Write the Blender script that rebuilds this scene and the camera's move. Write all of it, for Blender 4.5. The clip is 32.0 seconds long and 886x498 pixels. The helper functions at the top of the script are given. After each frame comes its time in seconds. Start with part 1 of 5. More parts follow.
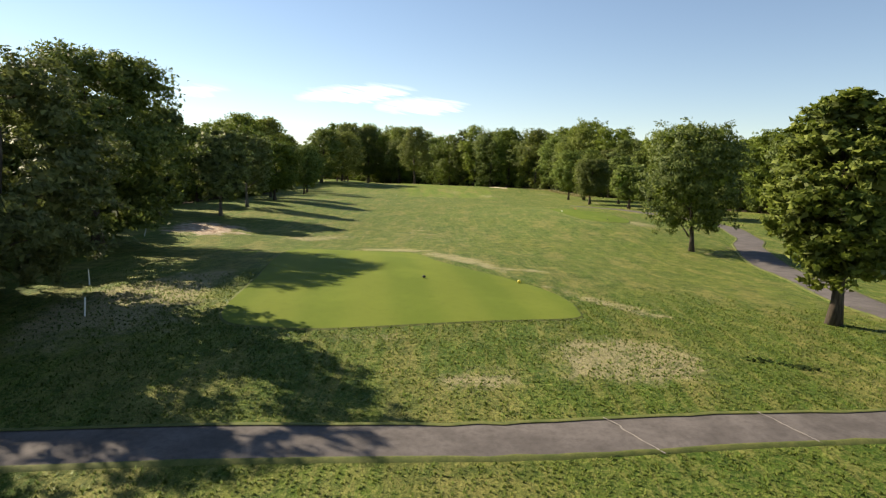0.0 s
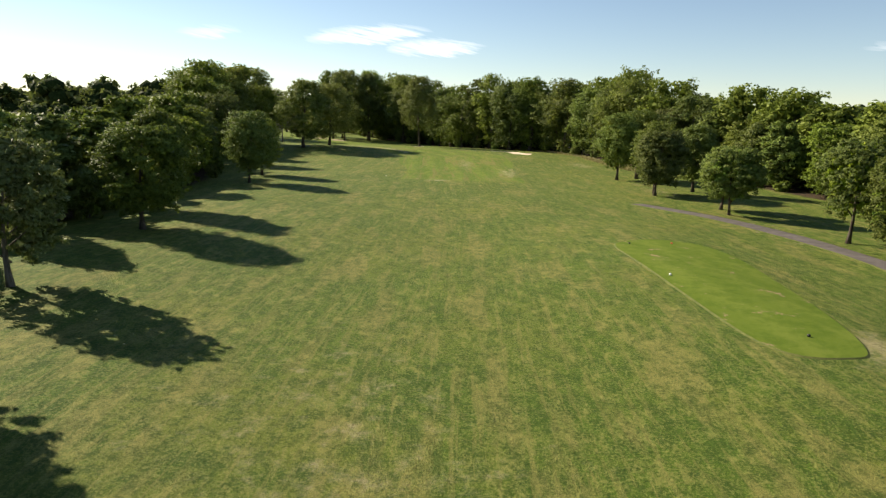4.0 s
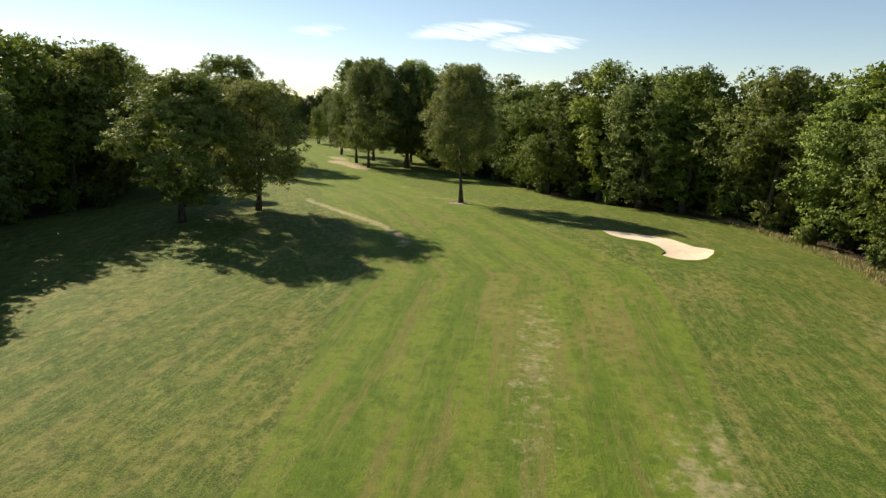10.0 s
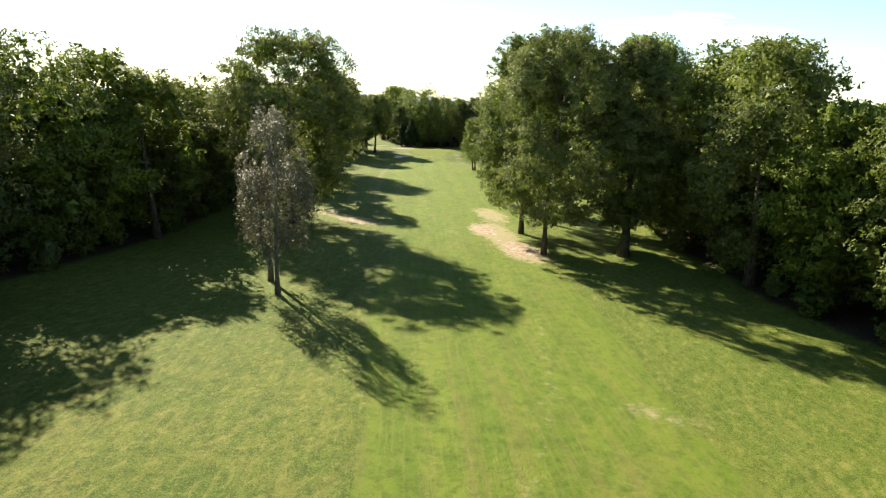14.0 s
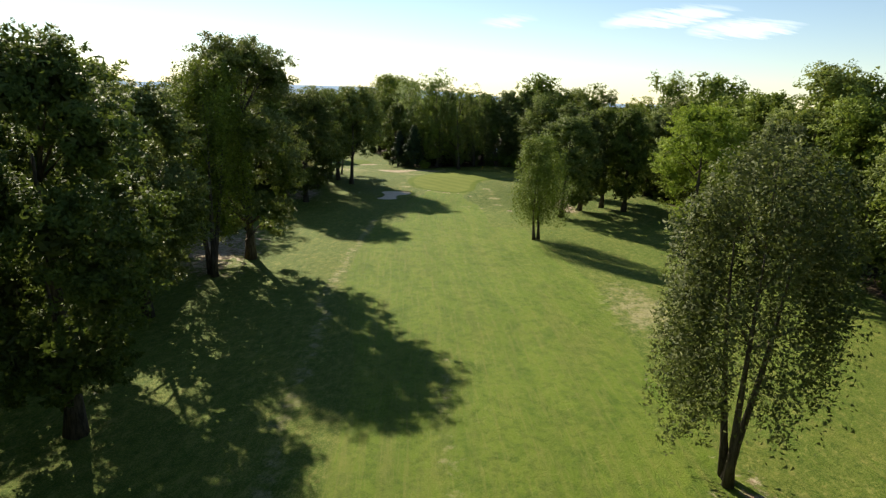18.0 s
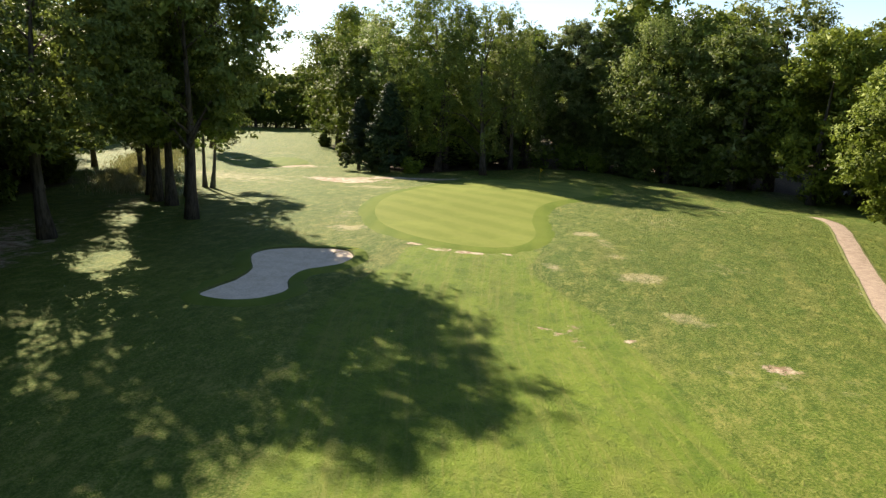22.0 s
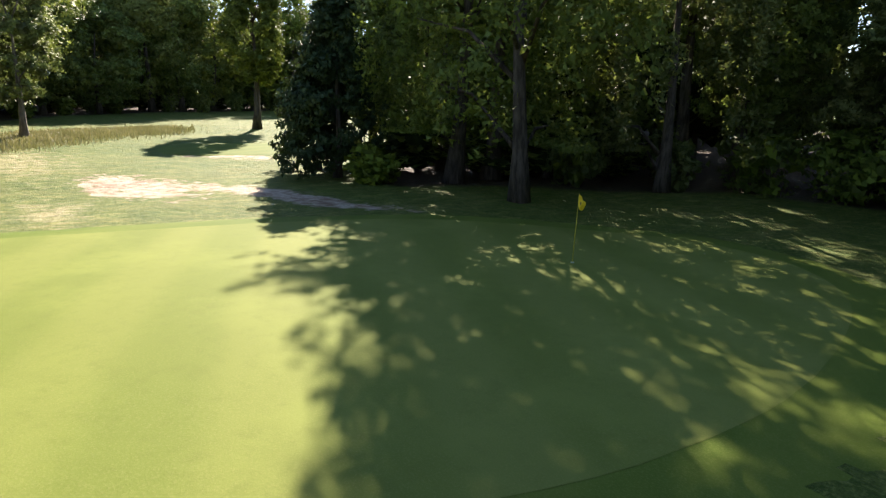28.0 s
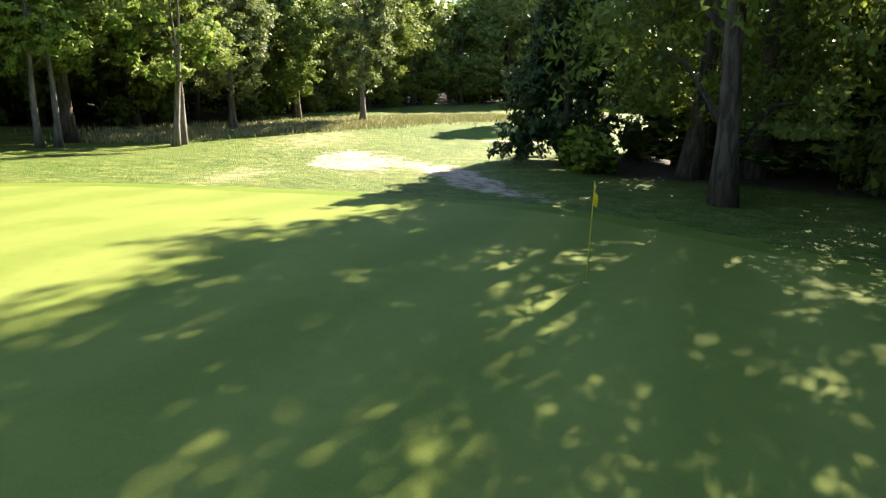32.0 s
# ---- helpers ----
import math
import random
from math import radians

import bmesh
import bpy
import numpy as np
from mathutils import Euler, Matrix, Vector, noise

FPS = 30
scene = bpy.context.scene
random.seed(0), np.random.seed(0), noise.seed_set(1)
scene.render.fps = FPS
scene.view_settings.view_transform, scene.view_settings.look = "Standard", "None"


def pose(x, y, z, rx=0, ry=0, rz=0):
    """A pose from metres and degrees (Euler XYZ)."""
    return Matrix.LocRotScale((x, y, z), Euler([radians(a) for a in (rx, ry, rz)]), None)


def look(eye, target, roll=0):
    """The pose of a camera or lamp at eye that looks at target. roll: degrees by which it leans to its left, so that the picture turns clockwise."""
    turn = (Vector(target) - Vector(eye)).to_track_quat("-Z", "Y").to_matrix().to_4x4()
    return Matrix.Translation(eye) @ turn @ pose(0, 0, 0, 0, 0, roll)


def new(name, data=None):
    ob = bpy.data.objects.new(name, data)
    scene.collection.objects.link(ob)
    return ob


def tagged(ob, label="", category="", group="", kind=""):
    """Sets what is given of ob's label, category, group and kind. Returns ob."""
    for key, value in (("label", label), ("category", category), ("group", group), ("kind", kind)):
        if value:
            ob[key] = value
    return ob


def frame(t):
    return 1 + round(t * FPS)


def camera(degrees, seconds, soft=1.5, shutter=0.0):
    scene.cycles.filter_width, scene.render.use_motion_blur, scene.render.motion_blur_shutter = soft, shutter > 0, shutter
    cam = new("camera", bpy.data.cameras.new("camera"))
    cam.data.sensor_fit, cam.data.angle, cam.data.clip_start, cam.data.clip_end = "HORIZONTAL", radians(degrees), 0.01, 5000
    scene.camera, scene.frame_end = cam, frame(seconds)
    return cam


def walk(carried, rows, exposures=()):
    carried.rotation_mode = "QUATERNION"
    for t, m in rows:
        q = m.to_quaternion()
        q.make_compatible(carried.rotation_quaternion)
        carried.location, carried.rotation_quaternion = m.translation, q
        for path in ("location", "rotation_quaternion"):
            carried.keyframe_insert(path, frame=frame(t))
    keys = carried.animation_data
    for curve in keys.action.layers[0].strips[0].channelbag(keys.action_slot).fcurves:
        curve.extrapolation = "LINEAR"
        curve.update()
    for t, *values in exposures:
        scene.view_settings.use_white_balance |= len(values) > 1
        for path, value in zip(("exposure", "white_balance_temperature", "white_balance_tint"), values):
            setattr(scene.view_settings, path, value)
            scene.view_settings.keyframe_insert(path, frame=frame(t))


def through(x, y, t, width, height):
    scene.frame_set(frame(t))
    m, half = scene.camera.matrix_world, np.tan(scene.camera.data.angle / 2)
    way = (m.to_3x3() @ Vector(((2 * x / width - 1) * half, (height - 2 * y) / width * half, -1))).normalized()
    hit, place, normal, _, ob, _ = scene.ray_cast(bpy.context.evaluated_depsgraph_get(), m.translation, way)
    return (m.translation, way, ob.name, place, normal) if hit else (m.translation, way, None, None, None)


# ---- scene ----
cam = camera(70.9, 32.0, soft=1.35)
PATH = [
    (0, (0.0, 0.0, 7.2), (0.0005, 1.9859, 6.9633), 1.81),
    (0.5, (0.0, 3.84, 7.92), (-0.0089, 5.822, 7.6522), 1.82),
    (1, (0.24, 8.16, 8.4), (0.2247, 10.1375, 8.1011), 1.72),
    (1.5, (0.24, 12.72, 9.12), (0.2193, 14.6931, 8.7935), 1.82),
    (2, (0.48, 17.76, 9.84), (0.4533, 19.7282, 9.486), 1.83),
    (2.5, (0.48, 23.28, 10.56), (0.4507, 25.2437, 10.182), 1.83),
    (3, (0.48, 29.28, 11.28), (0.4482, 31.2389, 10.878), 1.84),
    (3.5, (0.72, 35.28, 12.0), (0.685, 37.2375, 11.5912), 1.84),
    (5.5, (2.4, 63.84, 14.4), (2.3495, 65.7964, 13.9878), 2.04),
    (6, (2.64, 72.0, 15.12), (2.5828, 73.9555, 14.7044), 2.04),
    (6.5, (3.12, 80.64, 15.6), (3.0567, 82.5953, 15.1845), 2.15),
    (7, (3.36, 89.76, 16.08), (3.2865, 91.715, 15.6645), 2.15),
    (7.5, (3.6, 99.12, 16.56), (3.513, 101.0737, 16.141), 2.15),
    (8, (3.84, 109.2, 17.04), (3.7266, 111.1516, 16.6177), 2.25),
    (8.5, (3.84, 119.52, 17.52), (3.679, 121.4683, 17.0977), 2.25),
    (9, (3.84, 130.08, 18.0), (3.6283, 132.0227, 17.5743), 2.25),
    (9.5, (3.6, 140.88, 18.24), (3.331, 142.8148, 17.8108), 2.25),
    (10, (3.36, 152.16, 18.72), (3.0272, 154.0841, 18.2874), 2.25),
    (10.5, (2.16, 163.92, 19.2), (1.748, 165.8279, 18.7641), 2.36),
    (11, (0.48, 175.92, 19.44), (-0.0145, 177.8074, 19.0007), 2.36),
    (11.5, (-2.4, 187.68, 19.92), (-2.9793, 189.5424, 19.4773), 2.36),
    (12, (-5.76, 199.92, 20.16), (-6.422, 201.7538, 19.7139), 2.46),
    (12.5, (-10.08, 211.92, 20.88), (-10.8241, 213.7212, 20.4305), 2.46),
    (13, (-14.88, 223.44, 21.36), (-15.6765, 225.2186, 20.9105), 2.57),
    (13.5, (-20.64, 235.2, 21.84), (-21.47, 236.9624, 21.3871), 2.57),
    (15.5, (-43.844, 283.198, 23.703), (-44.7057, 284.938, 23.2218), 2.17),
    (16, (-50.404, 294.158, 23.698), (-51.2656, 295.8972, 23.2164), 2.17),
    (16.5, (-57.145, 305.027, 23.693), (-58.0059, 306.767, 23.2114), 2.28),
    (17, (-63.344, 315.714, 23.889), (-64.2051, 317.454, 23.408), 2.28),
    (17.5, (-69.815, 326.492, 23.682), (-70.6713, 328.233, 23.1973), 2.38),
    (18, (-75.923, 337.449, 23.272), (-76.7796, 339.1913, 22.7907), 2.48),
    (18.5, (-81.672, 348.133, 22.659), (-82.5283, 349.8764, 22.1818), 2.48),
    (19, (-87.6, 359.179, 21.441), (-88.4541, 360.9245, 20.9663), 2.48),
    (19.5, (-93.348, 370.314, 19.413), (-94.2024, 372.0593, 18.9388), 2.48),
    (20, (-98.917, 381.087, 17.386), (-99.7709, 382.8329, 16.9149), 2.58),
    (20.5, (-104.755, 392.403, 15.762), (-105.6087, 394.1481, 15.288), 2.48),
    (21, (-110.322, 403.627, 13.734), (-111.1764, 405.3733, 13.2635), 2.48),
    (21.5, (-115.888, 414.853, 12.717), (-116.7424, 416.5989, 12.2461), 2.48),
    (22, (-120.825, 424.811, 11.903), (-121.6816, 426.5583, 11.4384), 2.37),
    (22.5, (-123.875, 431.871, 11.089), (-124.7372, 433.6148, 10.6252), 2.37),
    (23, (-125.123, 437.117, 10.478), (-126.0298, 438.8379, 10.0142), 2.48),
    (23.5, (-125.918, 442.361, 10.069), (-126.8791, 444.0531, 9.6048), 2.48),
    (24, (-126.352, 447.785, 9.659), (-127.3566, 449.4514, 9.1947), 2.47),
    (24.5, (-126.695, 453.029, 9.653), (-127.7404, 454.6698, 9.1889), 2.47),
    (25, (-126.858, 458.362, 9.444), (-127.9534, 459.9686, 8.9773), 2.47),
    (25.5, (-127.381, 463.967, 9.034), (-128.526, 465.5379, 8.5638), 2.47),
    (27.5, (-130.927, 483.451, 7.279), (-132.4368, 484.6711, 6.7986), 2.80),
    (28, (-131.794, 485.829, 6.951), (-133.3807, 486.9456, 6.465), 2.58),
    (28.5, (-132.472, 487.878, 6.689), (-134.1247, 488.8918, 6.1966), 2.50),
    (29, (-132.716, 488.87, 6.29), (-134.4376, 489.7587, 5.7939), 2.47),
    (29.5, (-132.524, 489.342, 6.193), (-134.2966, 490.1196, 5.6908), 2.29),
    (30, (-132.325, 490.157, 6.143), (-134.1437, 490.8153, 5.6334), 2.06),
    (30.5, (-132.122, 491.444, 6.124), (-133.9801, 491.9761, 5.6099), 1.92),
    (31, (-131.993, 493.086, 6.148), (-133.8852, 493.4699, 5.625), 1.74),
    (31.5, (-131.983, 494.875, 6.17), (-133.9011, 495.0884, 5.6436), 1.55),
    (32, (-132.219, 496.769, 6.196), (-134.146, 496.7462, 5.6599), 1.18),
]


walk(cam, [(t, look(eye, target, roll)) for t, eye, target, roll in PATH],
     exposures=((0.0, 1.16, 6950, 13), (3.0, 1.05, 6900, 12), (7.0, 0.92, 6850, 11), (10.0, 0.92, 6850, 12), (13.0, 1.22, 6900, 12), (15.5, 2.02, 6700, 9),
                (16.5, 1.90, 6700, 9), (17.0, 1.36, 6680, 9), (18.0, 1.00, 6650, 9), (20.0, 1.14, 6800, 12), (21.0, 1.54, 6830, 14), (22.0, 1.66, 6850, 15), (23.0, 1.74, 6900, 13), (25.0, 1.38, 6900, 13),
                (27.5, 1.92, 6450, 21), (29.0, 2.30, 6500, 19), (30.5, 2.60, 6650, 13), (32.0, 2.72, 6650, 11)))

# ---- sky and sun ----
SUN_AZ, SUN_EL = radians(149.5), radians(32)      # towards the sun, from +x
to_sun = Vector((math.cos(SUN_AZ) * math.cos(SUN_EL), math.sin(SUN_AZ) * math.cos(SUN_EL), math.sin(SUN_EL)))
world = bpy.data.worlds.new("sky")
scene.world = world
world.use_nodes = True
wn, wl = world.node_tree.nodes, world.node_tree.links
background = wn["Background"]
sky = wn.new("ShaderNodeTexSky")
sky.sky_type, sky.sun_disc = "NISHITA", False
sky.sun_elevation, sky.sun_rotation = SUN_EL, math.pi / 2 - SUN_AZ
sky.air_density, sky.dust_density, sky.ozone_density = 0.95, 0.04, 1.5
background.inputs["Strength"].default_value = 0.068


def sky_math(op, a, b=0.0, c=0.0):
    n = wn.new("ShaderNodeMath")
    n.operation = op
    for k, v in enumerate((a, b, c)):
        if isinstance(v, (int, float)):
            n.inputs[k].default_value = v
        else:
            wl.new(v, n.inputs[k])
    return n.outputs[0]


# thin high cloud: torn streaks at a few places of the sky
direction = wn.new("ShaderNodeTexCoord").outputs["Generated"]
split = wn.new("ShaderNodeSeparateXYZ")
wl.new(direction, split.inputs[0])
bearing = sky_math("ARCTAN2", sky_math("MULTIPLY", split.outputs[0], -1.0), split.outputs[1])   # to the left of +y
height = sky_math("ARCSINE", split.outputs[2])
turn = wn.new("ShaderNodeCombineXYZ")
wl.new(sky_math("MULTIPLY", bearing, 9.0), turn.inputs[0])
wl.new(sky_math("MULTIPLY_ADD", bearing, -16.0, sky_math("MULTIPLY", height, 95.0)), turn.inputs[1])
wisps = wn.new("ShaderNodeTexNoise")
wisps.inputs["Scale"].default_value, wisps.inputs["Detail"].default_value = 1.1, 7.0
wisps.inputs["Roughness"].default_value = 0.62
wl.new(turn.outputs[0], wisps.inputs["Vector"])
cover = 0.0
for deg, up, wide, tall, lean, much in ((8.3, 6.9, 5.6, 0.85, 0.10, 1.0), (2.4, 6.1, 4.6, 0.75, 0.04, 1.0),
                                        (21.5, 6.4, 2.6, 0.5, 0.1, 0.4), (-36.0, 6.6, 5.0, 0.45, 0.1, 0.45),
                                        (19.0, 16.0, 1.7, 0.9, 0.55, 0.8), (16.5, 16.4, 1.5, 0.5, 0.4, 0.7)):
    da = sky_math("ADD", sky_math("ADD", bearing, -radians(deg)), sky_math("MULTIPLY_ADD", wisps.outputs[0], radians(2.4), -radians(1.2)))
    dh = sky_math("ADD", sky_math("SUBTRACT", sky_math("ADD", height, -radians(up)), sky_math("MULTIPLY", da, -lean)), sky_math("MULTIPLY_ADD", wisps.outputs[0], radians(1.8), -radians(0.9)))
    e = sky_math("ADD", sky_math("POWER", sky_math("ABSOLUTE", sky_math("DIVIDE", da, radians(wide))), 2.0),
                 sky_math("POWER", sky_math("ABSOLUTE", sky_math("DIVIDE", dh, radians(tall))), 2.0))
    spot = sky_math("MULTIPLY", sky_math("MAXIMUM", sky_math("SUBTRACT", 1.0, e), 0.0), much)
    cover = sky_math("ADD", spot, cover)
veil = sky_math("MULTIPLY", cover, sky_math("MULTIPLY_ADD", wisps.outputs[0], 4.2, -1.5))
veil = sky_math("MINIMUM", sky_math("MAXIMUM", veil, 0.0), 0.42)
clouded = wn.new("ShaderNodeMix")
clouded.data_type = "RGBA"
wl.new(veil, clouded.inputs["Factor"])
wl.new(sky.outputs[0], clouded.inputs["A"])
clouded.inputs["B"].default_value = (11.5, 11.8, 12.2, 1)
wl.new(clouded.outputs["Result"], background.inputs["Color"])

lamp = bpy.data.lights.new("sun", "SUN")
lamp.energy, lamp.angle, lamp.color = 5.0, radians(0.53), (1.0, 0.91, 0.74)
sun = new("sun", lamp)
sun.matrix_world = Matrix.Translation((-60, 120, 120)) @ to_sun.to_track_quat("Z", "Y").to_matrix().to_4x4()


# ---- materials ----
class Nodes:
    """A material and short ways to wire it."""

    def __init__(self, name, rough=0.8, specular=0.3):
        self.mat = bpy.data.materials.new(name)
        self.mat.use_nodes = True
        self.n, self.l = self.mat.node_tree.nodes, self.mat.node_tree.links
        self.bsdf = self.n["Principled BSDF"]
        self.bsdf.inputs["Roughness"].default_value = rough
        self.bsdf.inputs["Specular IOR Level"].default_value = specular
        self.place = self.n.new("ShaderNodeNewGeometry").outputs["Position"]

    def math(self, op, a, b=0.0, c=0.0, clamp=False):
        n = self.n.new("ShaderNodeMath")
        n.operation, n.use_clamp = op, clamp
        for k, v in enumerate((a, b, c)):
            if isinstance(v, (int, float)):
                n.inputs[k].default_value = v
            else:
                self.l.new(v, n.inputs[k])
        return n.outputs[0]

    def noise(self, scale, detail=3.0, rough=0.55, vector=None, stretch=None):
        n = self.n.new("ShaderNodeTexNoise")
        n.inputs["Scale"].default_value, n.inputs["Detail"].default_value, n.inputs["Roughness"].default_value = scale, detail, rough
        v = vector or self.place
        if stretch:
            m = self.n.new("ShaderNodeMapping")
            m.inputs["Scale"].default_value = stretch[:3]
            if len(stretch) > 3:
                m.inputs["Rotation"].default_value[2] = stretch[3]
            self.l.new(v, m.inputs[0])
            v = m.outputs[0]
        self.l.new(v, n.inputs["Vector"])
        return n.outputs["Fac"]

    def attribute(self, name):
        n = self.n.new("ShaderNodeAttribute")
        n.attribute_name = name
        return n.outputs["Fac"]

    def between(self, v, low, high):
        n = self.n.new("ShaderNodeMapRange")
        n.interpolation_type = "SMOOTHSTEP"
        self.l.new(v, n.inputs["Value"])
        n.inputs["From Min"].default_value, n.inputs["From Max"].default_value = low, high
        return n.outputs[0]

    def mix(self, fac, a, b, how="MIX"):
        n = self.n.new("ShaderNodeMix")
        n.data_type, n.blend_type = "RGBA", how
        for key, v in (("Factor", fac), ("A", a), ("B", b)):
            if isinstance(v, (int, float)):
                n.inputs[key].default_value = v
            elif isinstance(v, tuple):
                n.inputs[key].default_value = (*v, 1)
            else:
                self.l.new(v, n.inputs[key])
        return n.outputs["Result"]

    def finish(self, colour, relief=None, strength=0.5, distance=0.05):
        if isinstance(colour, tuple):
            self.bsdf.inputs["Base Color"].default_value = (*colour, 1)
        else:
            self.l.new(colour, self.bsdf.inputs["Base Color"])
        if relief is not None:
            b = self.n.new("ShaderNodeBump")
            b.inputs["Strength"].default_value, b.inputs["Distance"].default_value = strength, distance
            self.l.new(relief, b.inputs["Height"])
            self.l.new(b.outputs[0], self.bsdf.inputs["Normal"])
        return self.mat


def make_ground():
    m = Nodes("mown_grass", 0.82, 0.12)
    fair, across, bare, litter, dry = (m.attribute(a) for a in ("fair", "across", "bare", "litter", "dry"))
    parched, lean_turf, deep_rough = m.attribute("parched"), m.attribute("lean_turf"), m.attribute("deep_rough")
    lane = m.n.new("ShaderNodeCombineXYZ")
    m.l.new(across, lane.inputs[0])
    m.l.new(m.math("MULTIPLY", m.attribute("along"), 0.055), lane.inputs[1])
    mown = m.noise(0.75, 5, 0.72, vector=lane.outputs[0])
    track = m.noise(2.6, 4, 0.7, vector=lane.outputs[0])
    fine = m.noise(9.0, 5, 0.7)
    blades = m.noise(26.0, 3, 0.7)
    tufts = m.noise(2.3, 4, 0.65)
    broad = m.noise(0.11, 4, 0.6)
    streak = m.noise(0.5, 4, 0.6, stretch=(1.0, 0.22, 1.0))
    clover = m.noise(0.42, 5, 0.7)
    wide = m.noise(0.045, 3, 0.55)
    sweep = m.noise(0.16, 5, 0.7, stretch=(1.0, 0.3, 1.0, 0.15))
    clump = m.noise(1.05, 5, 0.72)
    rough = m.mix(m.between(broad, 0.40, 0.60), (0.076, 0.128, 0.013), (0.134, 0.158, 0.023))
    rough = m.mix(m.math("MULTIPLY", m.between(wide, 0.44, 0.58), 0.75), rough, (0.060, 0.114, 0.011))
    rough = m.mix(m.math("MULTIPLY", m.between(clover, 0.49, 0.60), 0.75), rough, (0.050, 0.100, 0.010))
    rough = m.mix(m.math("MULTIPLY", m.between(streak, 0.50, 0.62), m.math("MULTIPLY", parched, 0.7)), rough, (0.225, 0.198, 0.062))
    rough = m.mix(m.math("MULTIPLY", m.between(clump, 0.49, 0.58), 0.6), rough, (0.034, 0.070, 0.008))
    rough = m.mix(m.math("MULTIPLY", m.between(tufts, 0.50, 0.57), 0.42), rough, (0.034, 0.062, 0.008))
    rough = m.mix(m.math("MULTIPLY", m.between(track, 0.53, 0.60), 0.55), rough, (0.190, 0.178, 0.050))
    rough = m.mix(m.math("MULTIPLY", m.between(mown, 0.54, 0.66), 0.4), rough, (0.056, 0.090, 0.010))
    rough = m.mix(m.math("MULTIPLY_ADD", parched, -0.62, 0.62), rough, (0.108, 0.158, 0.015))
    rough = m.mix(m.math("MULTIPLY", deep_rough, m.math("MULTIPLY_ADD", m.between(clover, 0.40, 0.62), -0.35, 0.62)), rough, (0.050, 0.094, 0.010))
    stripe = m.math("SINE", m.math("MULTIPLY", m.math("ADD", across, m.math("MULTIPLY", broad, 5.0)), 1.25))
    striped = m.mix(m.between(stripe, -0.4, 0.4), (0.092, 0.148, 0.012), (0.136, 0.190, 0.020))
    fairway = m.mix(m.math("MULTIPLY_ADD", lean_turf, 0.75, 0.22), (0.122, 0.180, 0.016), striped)
    fairway = m.mix(m.math("MULTIPLY", m.between(sweep, 0.50, 0.64), m.math("MULTIPLY", lean_turf, 0.7)), fairway, (0.205, 0.184, 0.050))
    fairway = m.mix(m.math("MULTIPLY", m.between(clover, 0.50, 0.62), 0.6), fairway, (0.070, 0.124, 0.011))
    fairway = m.mix(m.math("MULTIPLY", m.between(clump, 0.51, 0.56), 0.5), fairway, (0.062, 0.108, 0.011))
    fairway = m.mix(m.math("MULTIPLY", m.between(mown, 0.50, 0.60), m.math("MULTIPLY", lean_turf, 0.6)), fairway, (0.185, 0.150, 0.052))
    fairway = m.mix(m.math("MULTIPLY", m.between(track, 0.52, 0.60), 0.36), fairway, (0.190, 0.196, 0.044))
    edge = m.math("ADD", fair, m.math("MULTIPLY_ADD", m.noise(0.9, 4, 0.6), 0.7, -0.35))
    mown_short = m.between(edge, -0.22, 0.22)
    grass = m.mix(mown_short, rough, fairway)
    thin = m.math("ADD", m.math("MULTIPLY", dry, 1.0), m.math("MULTIPLY_ADD", m.noise(0.9, 6, 0.75), 1.2, -0.70))
    grass = m.mix(m.math("MULTIPLY", m.between(thin, 0.15, 0.5), 0.85), grass, (0.365, 0.310, 0.180))
    grass = m.mix(m.math("MULTIPLY", m.between(fine, 0.46, 0.60), m.math("MULTIPLY_ADD", mown_short, -0.34, 0.48)), grass, (0.260, 0.265, 0.070))
    grass = m.mix(m.math("MULTIPLY", m.between(blades, 0.48, 0.64), m.math("MULTIPLY_ADD", mown_short, -0.32, 0.48)), grass, (0.026, 0.048, 0.008))
    mottle = m.noise(1.5, 6, 0.78, stretch=(1.0, 0.55, 1.0, 0.5))
    speckle = m.noise(4.6, 4, 0.75)
    grass = m.mix(m.math("MULTIPLY", m.between(mottle, 0.53, 0.62), m.math("MULTIPLY_ADD", mown_short, -0.34, 0.52)), grass, (0.245, 0.238, 0.066))
    grass = m.mix(m.math("MULTIPLY", m.between(m.math("SUBTRACT", 1.0, mottle), 0.53, 0.62), m.math("MULTIPLY_ADD", mown_short, -0.34, 0.55)), grass, (0.040, 0.080, 0.009))
    grass = m.mix(m.math("MULTIPLY", m.between(speckle, 0.53, 0.64), m.math("MULTIPLY_ADD", mown_short, -0.1, 0.22)), grass, (0.042, 0.074, 0.009))
    soil = m.mix(m.between(m.noise(1.7, 5, 0.7), 0.35, 0.65), (0.23, 0.150, 0.096), (0.50, 0.415, 0.305))
    worn = m.math("ADD", bare, m.math("MULTIPLY_ADD", m.noise(0.8, 7, 0.78), 1.5, -0.82))
    grass = m.mix(m.between(worn, 0.30, 0.52), grass, soil)
    floor = m.mix(m.between(m.noise(3.0, 5, 0.7), 0.35, 0.65), (0.035, 0.026, 0.016), (0.085, 0.060, 0.036))
    deep = m.math("ADD", litter, m.math("MULTIPLY_ADD", m.noise(0.5, 5, 0.7), 0.8, -0.4))
    colour = m.mix(m.between(deep, 0.3, 0.75), grass, floor)
    relief = m.math("ADD", m.math("MULTIPLY", tufts, 0.6), m.math("ADD", m.math("MULTIPLY", fine, 0.5), m.math("MULTIPLY", blades, 0.25)))
    return m.finish(colour, relief, 1.0, 0.20)


